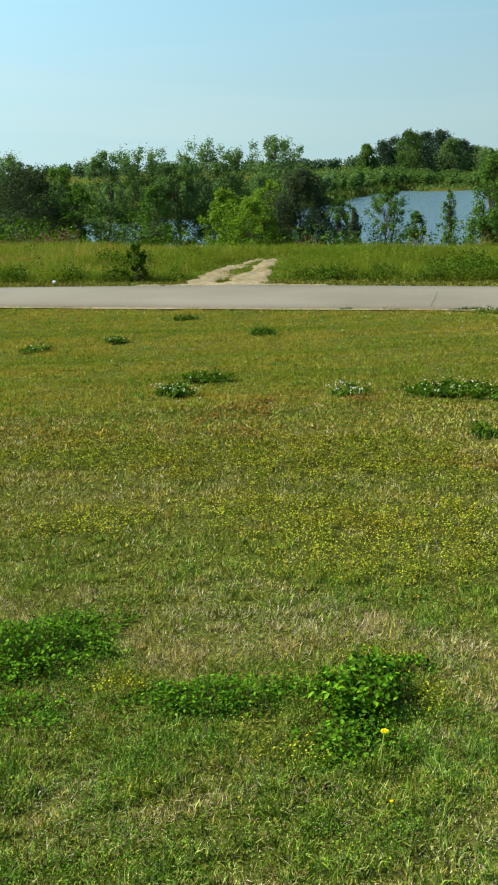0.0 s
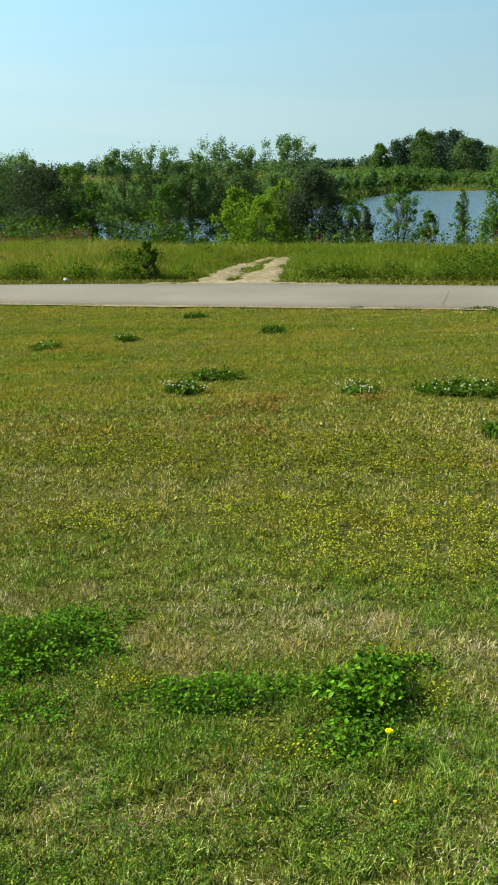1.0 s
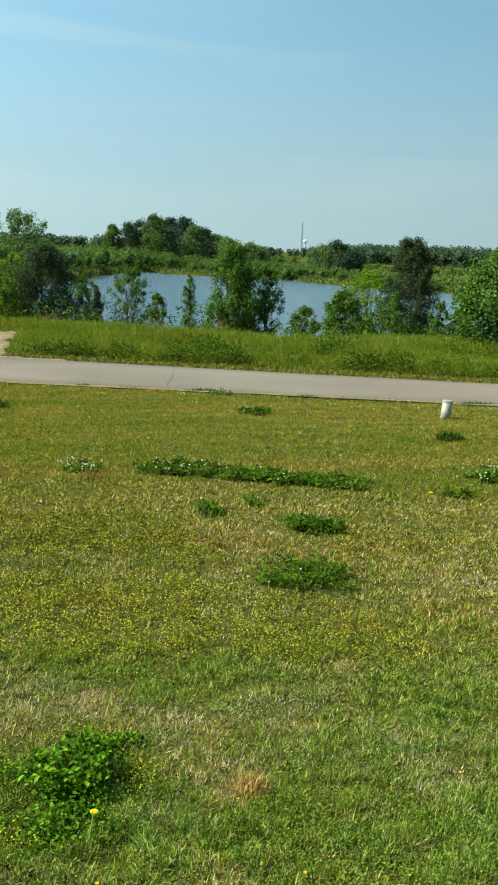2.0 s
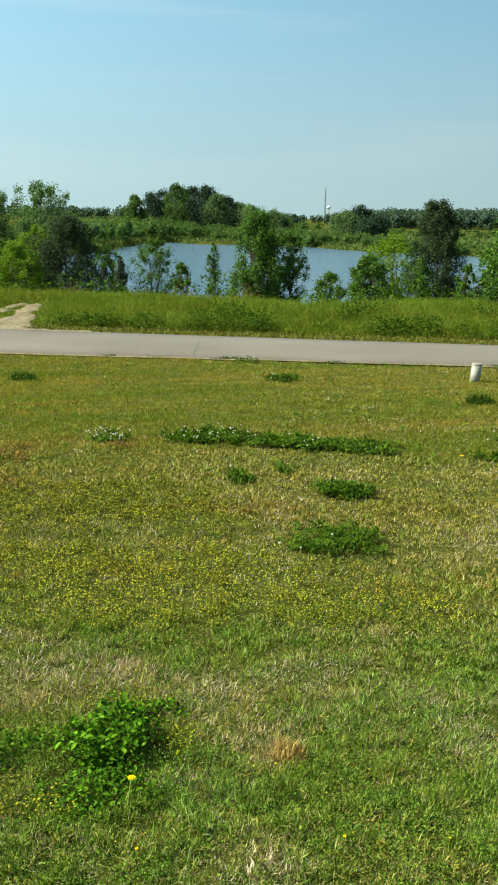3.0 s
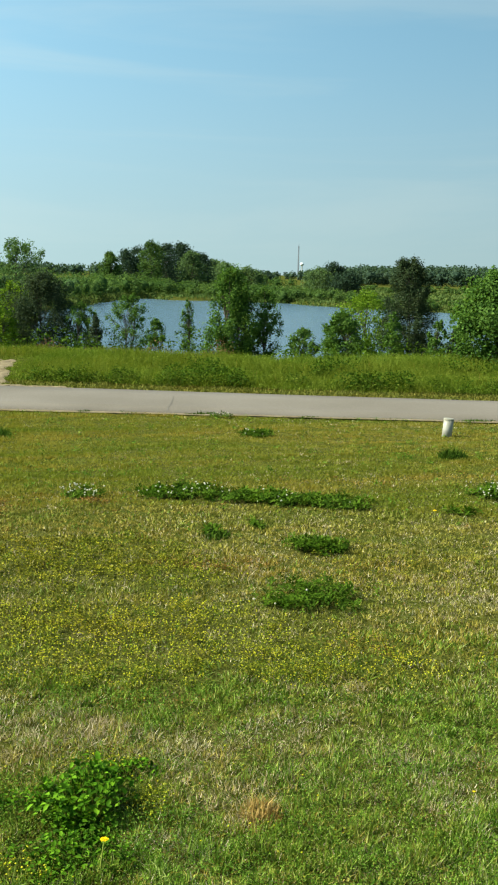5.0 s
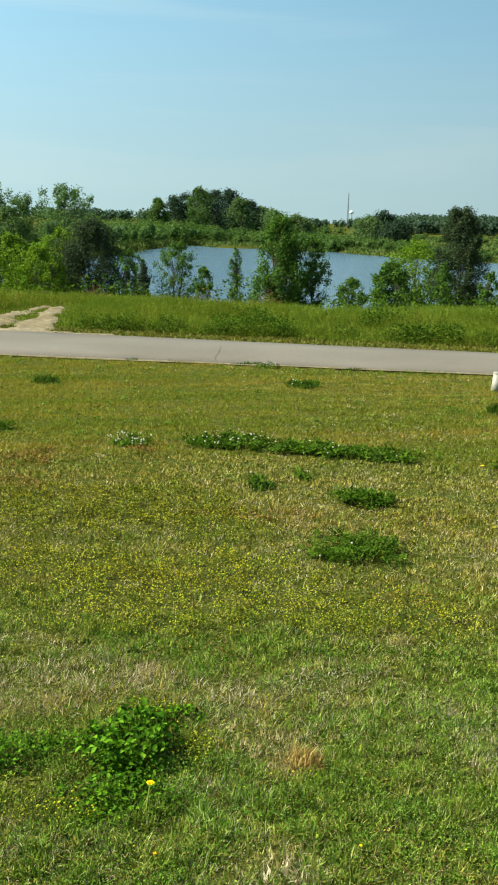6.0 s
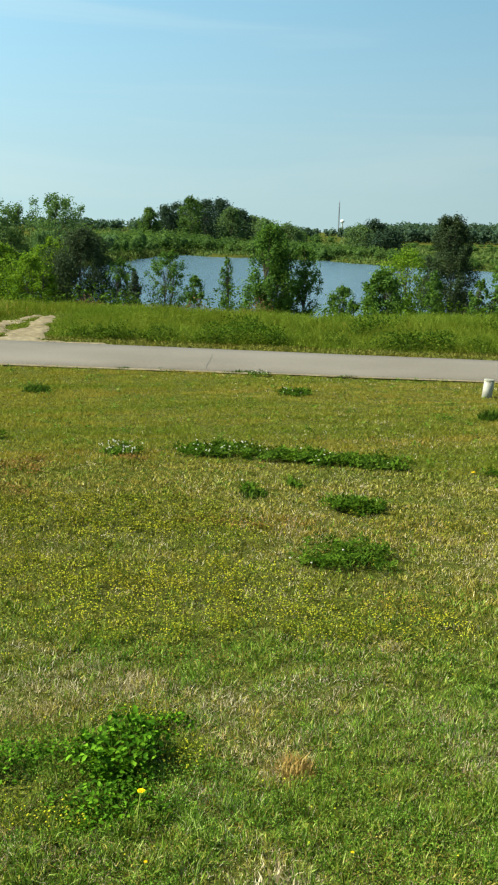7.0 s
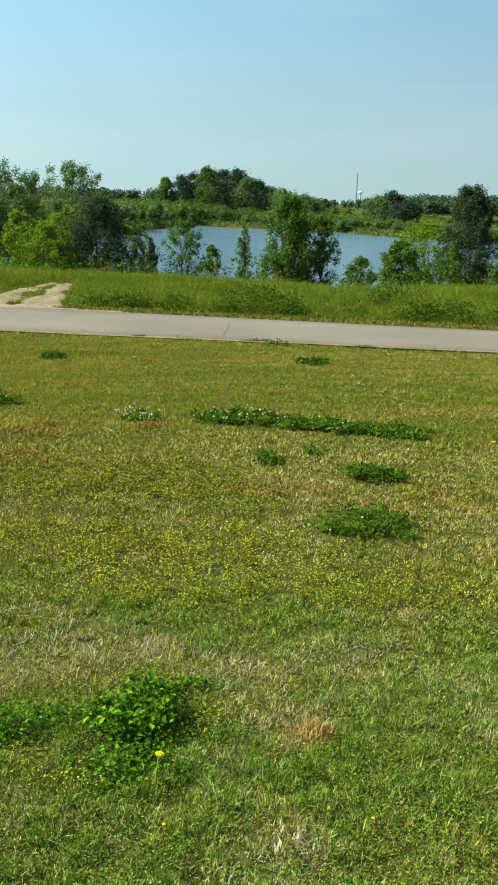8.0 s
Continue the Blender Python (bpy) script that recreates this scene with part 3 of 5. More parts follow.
leaf_layer("lawn_weeds", "small green leaves growing through the lawn", M_HERB, bands(18000), 0.050, 0.0100,
           lambda x, y: np.clip(0.04 + (0.45 * greenness(x, y) + 1.1 * herb_patch(x, y)) * (1 - 0.85 * blob(x, y, STRAWS)), 0, 1) * np.clip(2.9 - np.hypot(x, y) / 1.5, 0.03, 1) * (1 - 0.5 * blob(x, y, YELLOWS)), 12, 0.02)
leaf_layer("medick_leaves", "yellow-green medick leaves in the lawn", M_MEDIC, bands(44000), 0.062, 0.0098,
           lambda x, y: np.clip(0.012 * (y < 5.5) + yellowness(x, y), 0, 1) * (1 - 0.7 * busy(x, y)) * (0.15 + 0.85 * smooth01((lattice(x, y, 0.06, 27) - 0.36) * 4)), 12, 0.018)

leaf_layer("rusty_leaves", "rust-brown dying leaves in the lawn", M_RUST, bands(30000), 0.036, 0.0105,
           lambda x, y: np.clip(0.003 * (y < 8) + 0.55 * blob(x, y, RUSTS), 0, 1) * (0.2 + 0.8 * lattice(x, y, 0.10, 28)), 8, 0.025)

# the same lawn all round the viewer, beside and behind
ax_, ay_ = wedge(rng, 300, 0.15, 8.5, -180, 180)
ab_ = np.degrees(np.arctan2(ax_, ay_))
keep = (ay_ < path_near(ax_) - 0.03) & ((ab_ < -19.5) | (ab_ > 37.0) | (np.hypot(ax_, ay_) < 1.85))
ax_, ay_ = ax_[keep], ay_[keep]
keep = rng.random(len(ax_)) < 0.35
for sel, mat_, label in ((keep, M_LUSH, "green grass of the lawn all round"), (~keep, M_GRASS, "short mown yellowish-green lawn all round")):
    add("lawn_grass", blade_mesh("lawn_grass", ax_[sel], ay_[sel], 0.04 + 0 * ax_[sel], 0.030, 1.4, mat_, rng, None, np.ones(sel.sum(), dtype=bool)), None, label, "grass", "stuff")


# ---- trees ----
def tube(verts, faces, points, radii_, sides=6):
    """A tapered limb along points, appended to the lists."""
    start = len(verts)
    pts = [Vector(p) for p in points]
    for k, (p, r) in enumerate(zip(pts, radii_)):
        d = (pts[min(k + 1, len(pts) - 1)] - pts[max(k - 1, 0)]).normalized()
        u = d.orthogonal().normalized()
        w = d.cross(u)
        for s in range(sides):
            a = 2 * math.pi * s / sides
            verts.append(tuple(p + (u * math.cos(a) + w * math.sin(a)) * r))
    for k in range(len(pts) - 1):
        for s in range(sides):
            a, b = start + k * sides + s, start + k * sides + (s + 1) % sides
            faces.append((a, b, b + sides, a + sides))


PROFILES = {
    # share of the half width at shares of the height
    "spread": ([0.0, 0.18, 0.3, 0.5, 0.75, 0.92, 1.0], [0.2, 0.5, 0.8, 1.0, 0.9, 0.6, 0.25]),
    "fan": ([0.0, 0.15, 0.4, 0.7, 0.88, 1.0], [0.3, 0.5, 0.75, 1.0, 0.9, 0.45]),
    "column": ([0.0, 0.06, 0.3, 0.6, 0.85, 1.0], [0.7, 0.95, 1.0, 0.92, 0.72, 0.25]),
    "cedar": ([0.0, 0.05, 0.3, 0.6, 0.85, 1.0], [0.95, 1.0, 1.0, 0.84, 0.60, 0.34]),
    "cone": ([0.0, 0.06, 0.25, 0.55, 0.8, 1.0], [0.55, 0.9, 1.0, 0.82, 0.5, 0.12]),
    "bush": ([0.0, 0.1, 0.35, 0.6, 0.85, 1.0], [0.75, 0.95, 1.0, 0.92, 0.6, 0.15]),
    "open": ([0.0, 0.2, 0.4, 0.7, 0.9, 1.0], [0.1, 0.5, 0.9, 1.0, 0.6, 0.15]),
}


TREE_LEAVES = 1.95


def make_tree(label, x, y, height, width, shape, material, seed, leaves=3000, clumps=60, leaf=(0.064, 0.039), low=0.05, tight=0.12, spray=0.42, trunks=1, name="tree", category="tree", group=""):
    g = np.random.default_rng(seed)
    z0 = gz(x, y) - 0.03
    clumps = int(clumps * 1.7)
    root = add(name, None, None, label, category, "", group)
    root.location = (x, y, z0)
    hs, ws = PROFILES[shape]
    # clump centres, local
    t = low + (1 - low) * g.random(clumps) ** (1.35 if shape == "cedar" else 1.1 if shape == "fan" else 0.85) * 0.97
    rad = np.interp(t, hs, ws) * width / 2 * np.sqrt(g.uniform(0.05, 1.0, clumps)) * g.uniform(0.75, 1.12, clumps)
    a = g.uniform(0, 2 * np.pi, clumps)
    c = np.stack([rad * np.cos(a), rad * np.sin(a), t * height], -1)
    c[:, 2] *= 0.96
    if shape not in ("fan", "spread"):
        c[:3, :2] *= 0.25
        c[:3, 2] = height * np.array([0.95, 0.90, 0.86])
    else:
        c[:4, :2] *= 0.6
        c[:4, 2] = height * np.array([0.95, 0.93, 0.90, 0.87])
    verts, faces = [], []
    lean = g.normal(0, 0.03, 2) * height
    tr = 0.0075 * height + 0.006
    stems = []
    for k in range(trunks):
        off = g.normal(0, 0.06 * width, 2) if trunks > 1 else np.zeros(2)
        top = np.array([lean[0] + off[0] * 3, lean[1] + off[1] * 3, height * (0.9 if k == 0 else g.uniform(0.6, 0.85))])
        bow = g.normal(0, 0.02 * height, (3, 2))
        pts = [np.array([off[0], off[1], 0.0])] + [np.array([off[0] + (top[0] - off[0]) * s + b[0], off[1] + (top[1] - off[1]) * s + b[1], top[2] * s]) for s, b in zip((0.25, 0.5, 0.75), bow)] + [top]
        tube(verts, faces, pts, [tr * q for q in (1.35, 1.0, 0.72, 0.45, 0.12)], 7)
        stems.append(pts)
    for k in range(min(clumps, 80)):
        pts = stems[k % trunks]
        zt = max(c[k, 2] * g.uniform(0.45, 0.75), 0.08 * height)
        s = min(zt / pts[-1][2] * 4, 3.99)
        i = int(s)
        start = pts[i] + (pts[i + 1] - pts[i]) * (s - i)
        mid = (start + c[k]) / 2 + np.array([0, 0, 0.04 * height]) * g.uniform(-0.5, 1)
        tube(verts, faces, [start, mid, c[k]], [tr * 0.34, tr * 0.22, tr * 0.08], 4)
    add("trunk", mesh_from("trunk", np.array(verts), np.array(faces), M_BARK, True), root)
    leaves = int(leaves * TREE_LEAVES)
    per = g.multinomial(leaves, g.dirichlet(np.full(clumps, 3.0)))
    which = np.repeat(np.arange(clumps), per)
    size = tight * width * g.uniform(0.6, 1.35, clumps) * (1.0 - 0.45 * (c[:, 2] / height) ** 3)
    o = g.normal(size=(leaves, 3))
    o *= (1.25 * g.random(leaves) ** 0.5 / (np.linalg.norm(o, axis=1) + 1e-9))[:, None]
    o[:, 2] *= 1.5 if shape in ("column", "cone", "cedar") else 1.0
    # each clump is a spray drawn out along its limb
    limb = c - np.array([0, 0, 0.45]) * c[:, 2:3] * (0.5 if shape in ("column", "cone", "cedar") else 1.0)
    limb /= np.linalg.norm(limb, axis=1, keepdims=True) + 1e-9
    limb[:, 2] += 0.35
    pos = c[which] + (o * 0.85 + limb[which] * np.clip(g.normal(0.2, spray, leaves) * g.random(leaves), -0.7, 0.8)[:, None]) * size[which][:, None]
    pos[:, 2] = np.maximum(pos[:, 2], 0.02 * height + 0.05 * height * g.random(leaves))
    face = o / (np.linalg.norm(o, axis=1, keepdims=True) + 1e-9) + 0.8 * pos * np.array([1, 1, 0]) / (width / 2)
    add("crown", leaf_mesh("crown", pos, 0.5, leaf[0], leaf[1], material, g, 0.0, face), root)
    return root


def tree_at(label, az, el, wide, dist, *args, **kw):
    """A tree on a bearing, whose top stands at an elevation seen from the lawn's near end, wide in degrees."""
    x, y = dist * math.sin(radians(az)), dist * math.cos(radians(az))
    return make_tree(label, x, y, 1.6 + dist * math.tan(radians(el)) - gz(x, y), dist * radians(wide), *args, **kw)


ROW = "trees along the top of the bank"
LAB = {
    "dark": "dark green cedar with dense needles behind the bank",
    "olive": "grey-olive leafy tree with an airy crown behind the bank",
    "mid": "mid-green leafy tree behind the grassy bank",
    "light": "fresh light-green young tree behind the grassy bank",
    "thin": "thin sapling with sparse leaves beside the lake",
    "shrub": "low green shrub at the top of the bank",
}
# label, bearing, top, width, distance, shape, leaves, seed, extra
ROW_TREES = [
    ("dark", -11.6, 0.55, 5.6, 29.0, "bush", M_JUNIPER, 60, dict(leaves=9000, clumps=110, leaf=(0.085, 0.028))),
    ("olive", -12.6, 1.35, 3.25, 33.0, "spread", M_OLIVE, 61, dict(leaves=5700, clumps=98)),
    ("olive", -14.5, 1.45, 4.2, 31.0, "spread", M_OLIVE, 62, dict(leaves=6300, clumps=98)),
    ("mid", -9.9, 0.74, 2.88, 31.0, "spread", M_LEAF, 63, dict(leaves=5100, clumps=84)),
    ("mid", -8.9, -0.3, 2.1, 28.5, "open", M_LEAF, 64, dict(leaves=2200, clumps=50)),
    ("olive", -7.3, 1.45, 3.3, 32.0, "fan", M_OLIVE, 65, dict(leaves=6300, clumps=84)),
    ("mid", -5.5, 1.62, 3.88, 32.5, "fan", M_OLIVE, 66, dict(leaves=8400, clumps=84)),
    ("light", -4.8, -0.4, 2.1, 28.0, "open", M_LEAF, 67, dict(leaves=2300, clumps=50)),
    ("olive", -3.5, 0.75, 3.00, 32.0, "spread", M_OLIVE, 68, dict(leaves=6000, clumps=84)),
    ("olive", -1.8, 1.95, 3.75, 32.0, "fan", M_OLIVE, 69, dict(leaves=7500, clumps=84)),
    ("mid", -0.3, 1.3, 3.62, 32.0, "fan", M_OLIVE, 70, dict(leaves=7800, clumps=84)),
    ("mid", 1.9, 2.15, 3.5, 31.0, "fan", M_OLIVE, 71, dict(leaves=8600, clumps=100, tight=0.115)),
    ("dark", 3.3, 0.25, 4.3, 28.5, "bush", M_JUNIPER, 72, dict(leaves=11000, clumps=130, leaf=(0.085, 0.026))),
    ("light", 0.5, -1.3, 3.0, 27.5, "bush", M_LIGHT, 73, dict(leaves=4200, clumps=60, trunks=3)),
    ("light", -0.9, -0.75, 2.6, 28.5, "bush", M_LIGHT, 74, dict(leaves=3600, clumps=56, trunks=2)),
    ("light", 1.7, -0.35, 2.75, 29.5, "spread", M_LIGHT, 78, dict(leaves=3900, clumps=70)),
    ("thin", 5.5, -1.35, 2.3, 28.0, "open", M_LEAF, 75, dict(leaves=2600, clumps=60, tight=0.10, leaf=(0.055, 0.032), trunks=3)),
    ("dark", 6.2, -2.2, 1.4, 26.5, "cone", M_JUNIPER, 76, dict(leaves=1600, clumps=46, leaf=(0.075, 0.03))),
    ("thin", 8.1, -0.85, 2.9, 28.5, "open", M_LEAF, 77, dict(leaves=3600, clumps=90, tight=0.085, leaf=(0.055, 0.032), trunks=3)),
    ("shrub", 9.6, -2.2, 1.6, 27.5, "bush", M_LEAF, 79, dict(leaves=1100, clumps=36, trunks=2)),
    ("thin", 11.35, -1.05, 1.0, 28.0, "column", M_LEAF, 80, dict(leaves=1300, clumps=50, tight=0.15, leaf=(0.055, 0.032))),
    ("mid", 13.85, 0.75, 3.0, 26.5, "column", M_LEAF, 81, dict(leaves=9500, clumps=120)),
    ("dark", 14.3, -0.1, 1.7, 26.8, "column", M_JUNIPER, 91, dict(leaves=3600, clumps=70, leaf=(0.075, 0.03))),
    ("mid", 15.7, -0.2, 2.1, 27.0, "open", M_LEAF, 82, dict(leaves=3200, clumps=70, leaf=(0.06, 0.036))),
    ("shrub", 17.9, -2.6, 2.0, 26.0, "bush", M_LEAF, 83, dict(leaves=1500, clumps=40, trunks=2)),
    ("mid", 20.1, -1.65, 2.4, 25.5, "bush", M_LEAF, 84, dict(leaves=5000, clumps=70, trunks=2)),
    ("light", 21.3, -0.45, 3.4, 27.5, "open", M_LIGHT, 85, dict(leaves=3400, clumps=60, trunks=2)),
    ("dark", 23.7, 1.6, 3.25, 26.0, "cedar", M_CEDAR, 86, dict(leaves=19000, clumps=260, leaf=(0.07, 0.022), tight=0.085, low=0.02)),
    ("light", 22.9, -1.6, 1.6, 25.0, "bush", M_LEAF, 87, dict(leaves=1600, clumps=40)),
    ("shrub", 25.5, -1.9, 1.4, 25.0, "bush", M_LEAF, 88, dict(leaves=1300, clumps=36, trunks=2)),
    ("shrub", 26.5, -2.3, 1.5, 24.0, "bush", M_CEDAR, 89, dict(leaves=1500, clumps=36, trunks=2)),
    ("thin", 13.45, 1.1, 0.9, 28.0, "open", M_OLIVE, 97, dict(leaves=420, clumps=16, tight=0.14, low=0.72)),
    ("mid", 31.6, -0.9, 3.6, 24.0, "bush", M_LEAF, 90, dict(leaves=3600, clumps=60)),
    ("mid", 34.5, 0.6, 5.00, 26.0, "spread", M_LEAF, 92, dict(leaves=6300, clumps=84)),
    ("olive", -16.9, 1.75, 4.4, 30.0, "fan", M_OLIVE, 93, dict(leaves=6300, clumps=84)),
]
for key, az, el, wide, dist, shape, mat_, seed, kw in ROW_TREES:
    tree_at(LAB[key], az, el, wide, dist, shape, mat_, seed, group=ROW, name="shrub" if key == "shrub" else ("cedar_tree" if key == "dark" else "tree"), category="shrub" if key == "shrub" else "tree", **kw)

# the broad bush that stands on the bank itself
make_tree("broad bright-green leafy bush standing on the bank", 9.16, 16.5, 1.76, 1.85, "bush", M_LEAF, 95, leaves=9500, clumps=120, leaf=(0.064, 0.044), low=0.04, trunks=4, name="bush", category="bush")
# a lone scrubby sapling near the path
make_tree("small dark scrubby sapling in the bank grass", -1.66, 15.9, 0.62, 0.42, "bush", M_WEED, 96, leaves=800, clumps=30, leaf=(0.045, 0.03), trunks=3, tight=0.12, name="sapling", category="sapling")


def fill_low(name, label, material, az0, az1, d0, d1, n, height, seed, leaf):
    """Undergrowth as one mass of leaves along the top of the slope."""
    g = np.random.default_rng(seed)
    a = np.radians(g.uniform(az0, az1, n))
    d = g.uniform(d0, d1, n)
    x, y = d * np.sin(a), d * np.cos(a)
    hh = height * lattice(np.degrees(a) * 1.0, d * 0.4, 1.2, seed) * 1.5
    z = ground_z(x, y) + hh * g.random(n)
    add(name, leaf_mesh(name, np.stack([x, y, z], -1), 0.4, leaf, leaf * 0.5, material, g), None, label, "undergrowth", "stuff")


fill_low("undergrowth", "tangled low undergrowth behind the bank", M_WEED, -20, 38, 22.5, 28.0, 13000, 0.7, 41, 0.09)

fill_low("undergrowth", "dense dark undergrowth under the trees", M_WEED, -20, -8.5, 24.0, 27.0, 4500, 0.6, 42, 0.07)

# ---- far shore ----
BALL = bmesh.new()
bmesh.ops.create_icosphere(BALL, subdivisions=1, radius=1.0)
BV = np.array([v.co[:] for v in BALL.verts])
BF = np.array([[v.index for v in f.verts] for f in BALL.faces])
BALL.free()


def far_tree(az, el, wide, dist, shape, material, seed, label, leaves=2600, clumps=55, name="tree", leaf=0.0105):
    return tree_at(label, az, el, wide, dist, shape, material, seed, leaves=leaves, clumps=clumps, leaf=(dist * leaf * 0.16, dist * leaf * 0.12), tight=0.19, spray=0.1, low=0.02, group="trees on the far shore", name=name)


FAR_LAB = "tall dark tree in the grove on the far shore"
FAR_LIT = "tall green leafy tree on the far shore"
GROVE = [(6.9, 1.35, 0.9, M_THICKET), (7.9, 1.45, 1.5, M_GROVE), (8.6, 1.66, 1.6, M_GROVE), (9.2, 1.98, 1.3, M_THICKET), (10.0, 1.80, 1.6, M_GROVE), (10.75, 1.82, 1.6, M_GROVE),
         (11.4, 1.45, 1.3, M_FARLEAF), (11.9, 1.28, 1.4, M_GROVE), (12.6, 0.95, 1.5, M_FARLEAF), (13.3, 0.8, 1.5, M_FARLEAF), (18.6, 0.55, 1.5, M_FARLEAF), (19.4, 0.85, 1.6, M_GROVE), (20.1, 0.45, 1.4, M_GROVE), (14.6, 0.55, 1.4, M_FARLEAF)]
for k, (az, el, wide, mat_) in enumerate(GROVE):
    far_tree(az, el - 0.05, wide * 1.3, 275 + 14 * (k % 3), "bush", mat_, 200 + k, FAR_LAB if mat_ is M_GROVE else FAR_LIT)


def far_mass(name, label, material, az0, az1, dist0, dist1, tops, count, per, seed, cat="trees", ashore=False, grain=0.0015, bulk=0.0028, low=0.5):
    """A far wood or thicket as one mass: crowns along a band, tops given in degrees along the bearing."""
    g = np.random.default_rng(seed)
    a = g.uniform(az0, az1, count)
    d = g.uniform(dist0, dist1, count) + (np.interp(a, SHORE_AZ, SHORE_R) if ashore else 0)
    x, y = d * np.sin(np.radians(a)), d * np.cos(np.radians(a))
    zb = ground_z(x, y)
    top = 1.6 + d * np.tan(np.radians(np.interp(a, *tops)))
    h = np.maximum((top - zb) * np.where(g.random(count) < 0.08, g.uniform(1.0, 1.10, count), g.uniform(low, 1.0, count)), 1.0)
    w = h * g.uniform(0.24, 0.42, count) + bulk * d
    k = np.repeat(np.arange(count), per)
    u = g.normal(size=(len(k), 3))
    u /= np.linalg.norm(u, axis=1, keepdims=True)
    u *= g.uniform(0.6, 1.0, len(k))[:, None]
    pos = np.stack([x[k] + u[:, 0] * w[k], y[k] + u[:, 1] * w[k], zb[k] + h[k] * (0.5 + 0.5 * u[:, 2])], -1)
    size = grain * float(d.mean())
    leaf = leaf_mesh(name, pos, 0.6, size * 1.1, size * 0.8, material, g, 0.0, u)
    # the shaded mass inside each crown
    kc = np.repeat(np.arange(count), len(BV))
    v = np.tile(BV, (count, 1)) * g.uniform(0.35, 0.66, (count * len(BV), 1))
    core_v = np.stack([x[kc] + v[:, 0] * w[kc], y[kc] + v[:, 1] * w[kc], zb[kc] + h[kc] * (0.48 + 0.5 * v[:, 2])], -1)
    core_f = (np.arange(count)[:, None, None] * len(BV) + BF[None]).reshape(-1, 3)
    n0 = len(leaf.vertices)
    lv = np.empty(n0 * 3, dtype=np.float32)
    leaf.vertices.foreach_get("co", lv)
    lf = np.empty(len(leaf.loops), dtype=np.int32)
    leaf.loops.foreach_get("vertex_index", lf)
    bpy.data.meshes.remove(leaf)
    add(name, mesh_from(name, np.concatenate([lv.reshape(-1, 3), core_v]), [np.concatenate([lf.reshape(-1, 3), core_f + n0])], material, True), None, label, cat, "stuff")


# distant woods on the skyline
far_mass("far_woods", "distant dark wooded skyline", M_PINE, -22, 38, 700, 950, ([-30, -13, -9, -4, 4, 6, 12, 16, 17, 19, 21, 24, 26, 29, 31, 45], [0.8, 0.75, 0.8, 0.7, 0.6, 0.65, 0.55, 0.45, 0.5, 0.65, 0.75, 0.85, 0.9, 0.75, 0.6, 0.6]), 420, 90, 31, "woods", grain=0.0020, bulk=0.0014, low=0.75)
far_mass("far_pines", "distant dark pine wood", M_PINE, 19, 34, 560, 640, ([19, 21, 24, 26, 29, 32, 34], [0.62, 0.85, 0.98, 1.0, 0.88, 0.75, 0.65]), 290, 110, 32, "woods", grain=0.0021, bulk=0.0018, low=0.85)
# thickets on the far banks
far_mass("far_thicket", "green thicket along the far shore", M_THICKET, 3, 19, 1, 60, ([3, 6, 10, 14, 19], [0.35, 0.25, -0.05, -0.25, -0.42]), 210, 190, 33, "thicket", True)
far_mass("far_thicket", "low green thicket along the far shore", M_THICKET, 16, 38, 2, 20, ([16, 19, 22, 25, 30, 38], [-0.4, -0.35, -0.75, -0.9, -0.7, -0.5]), 120, 220, 34, "thicket", True)
far_mass("far_thicket", "scattered trees in the meadow beyond the lake", M_THICKET, 15, 38, 120, 300, ([15, 19, 22, 25, 30, 38], [0.25, 0.15, -0.35, -0.3, -0.35, -0.2]), 90, 160, 36, "thicket", True)
far_mass("far_thicket", "olive trees and thicket on the near arm of the lake", M_OLIVE, -24, 7, 4, 60, ([-24, -14, -9, -4, 2, 7], [0.4, 0.3, -0.3, 0.3, 0.4, 0.0]), 130, 240, 35, "thicket", True)
fill_low("dead_weeds", "reddish-brown dead weeds at the top of the bank", M_DEAD, 3, 14, 22.0, 25.0, 4200, 0.45, 43, 0.045)
fill_low("dead_weeds", "reddish-brown dead weeds at the top of the bank", M_DEAD, -16, -9, 22.0, 25.0, 2600, 0.45, 44, 0.045)


def reed_band(name, label, material, az0, az1, depth0, depth1, n, height, width, seed):
    g = np.random.default_rng(seed)
    a = g.uniform(az0, az1, n)
    d = np.interp(a, SHORE_AZ, SHORE_R) + g.uniform(depth0, depth1, n)
    x, y = d * np.sin(np.radians(a)), d * np.cos(np.radians(a))
    k = ground_z(x, y) > WATER_Z - 0.2
    add(name, blade_mesh(name, x[k], y[k], height, width, 0.5, material, g, None, np.ones(k.sum(), dtype=bool)), None, label, "reeds", "stuff")


reed_band("reeds", "green reeds and marsh grass on the far shore", M_REED, -24, 40, -4, 30, 40000, 0.5, 0.3, 51)
reed_band("far_meadow_grass", "yellow-green rough meadow beyond the lake", M_REED, -24, 40, 40, 240, 40000, 0.6, 1.1, 52)

# ---- the grassy bank ----
def bank_points(dens, x0, x1, u0, u1):
    x = rng.uniform(x0, x1, int((x1 - x0) * dens * 7))
    u = rng.uniform(u0, u1, len(x))
    a, b = path_far(x), lip(x)
    return x, a + (b - a) * u


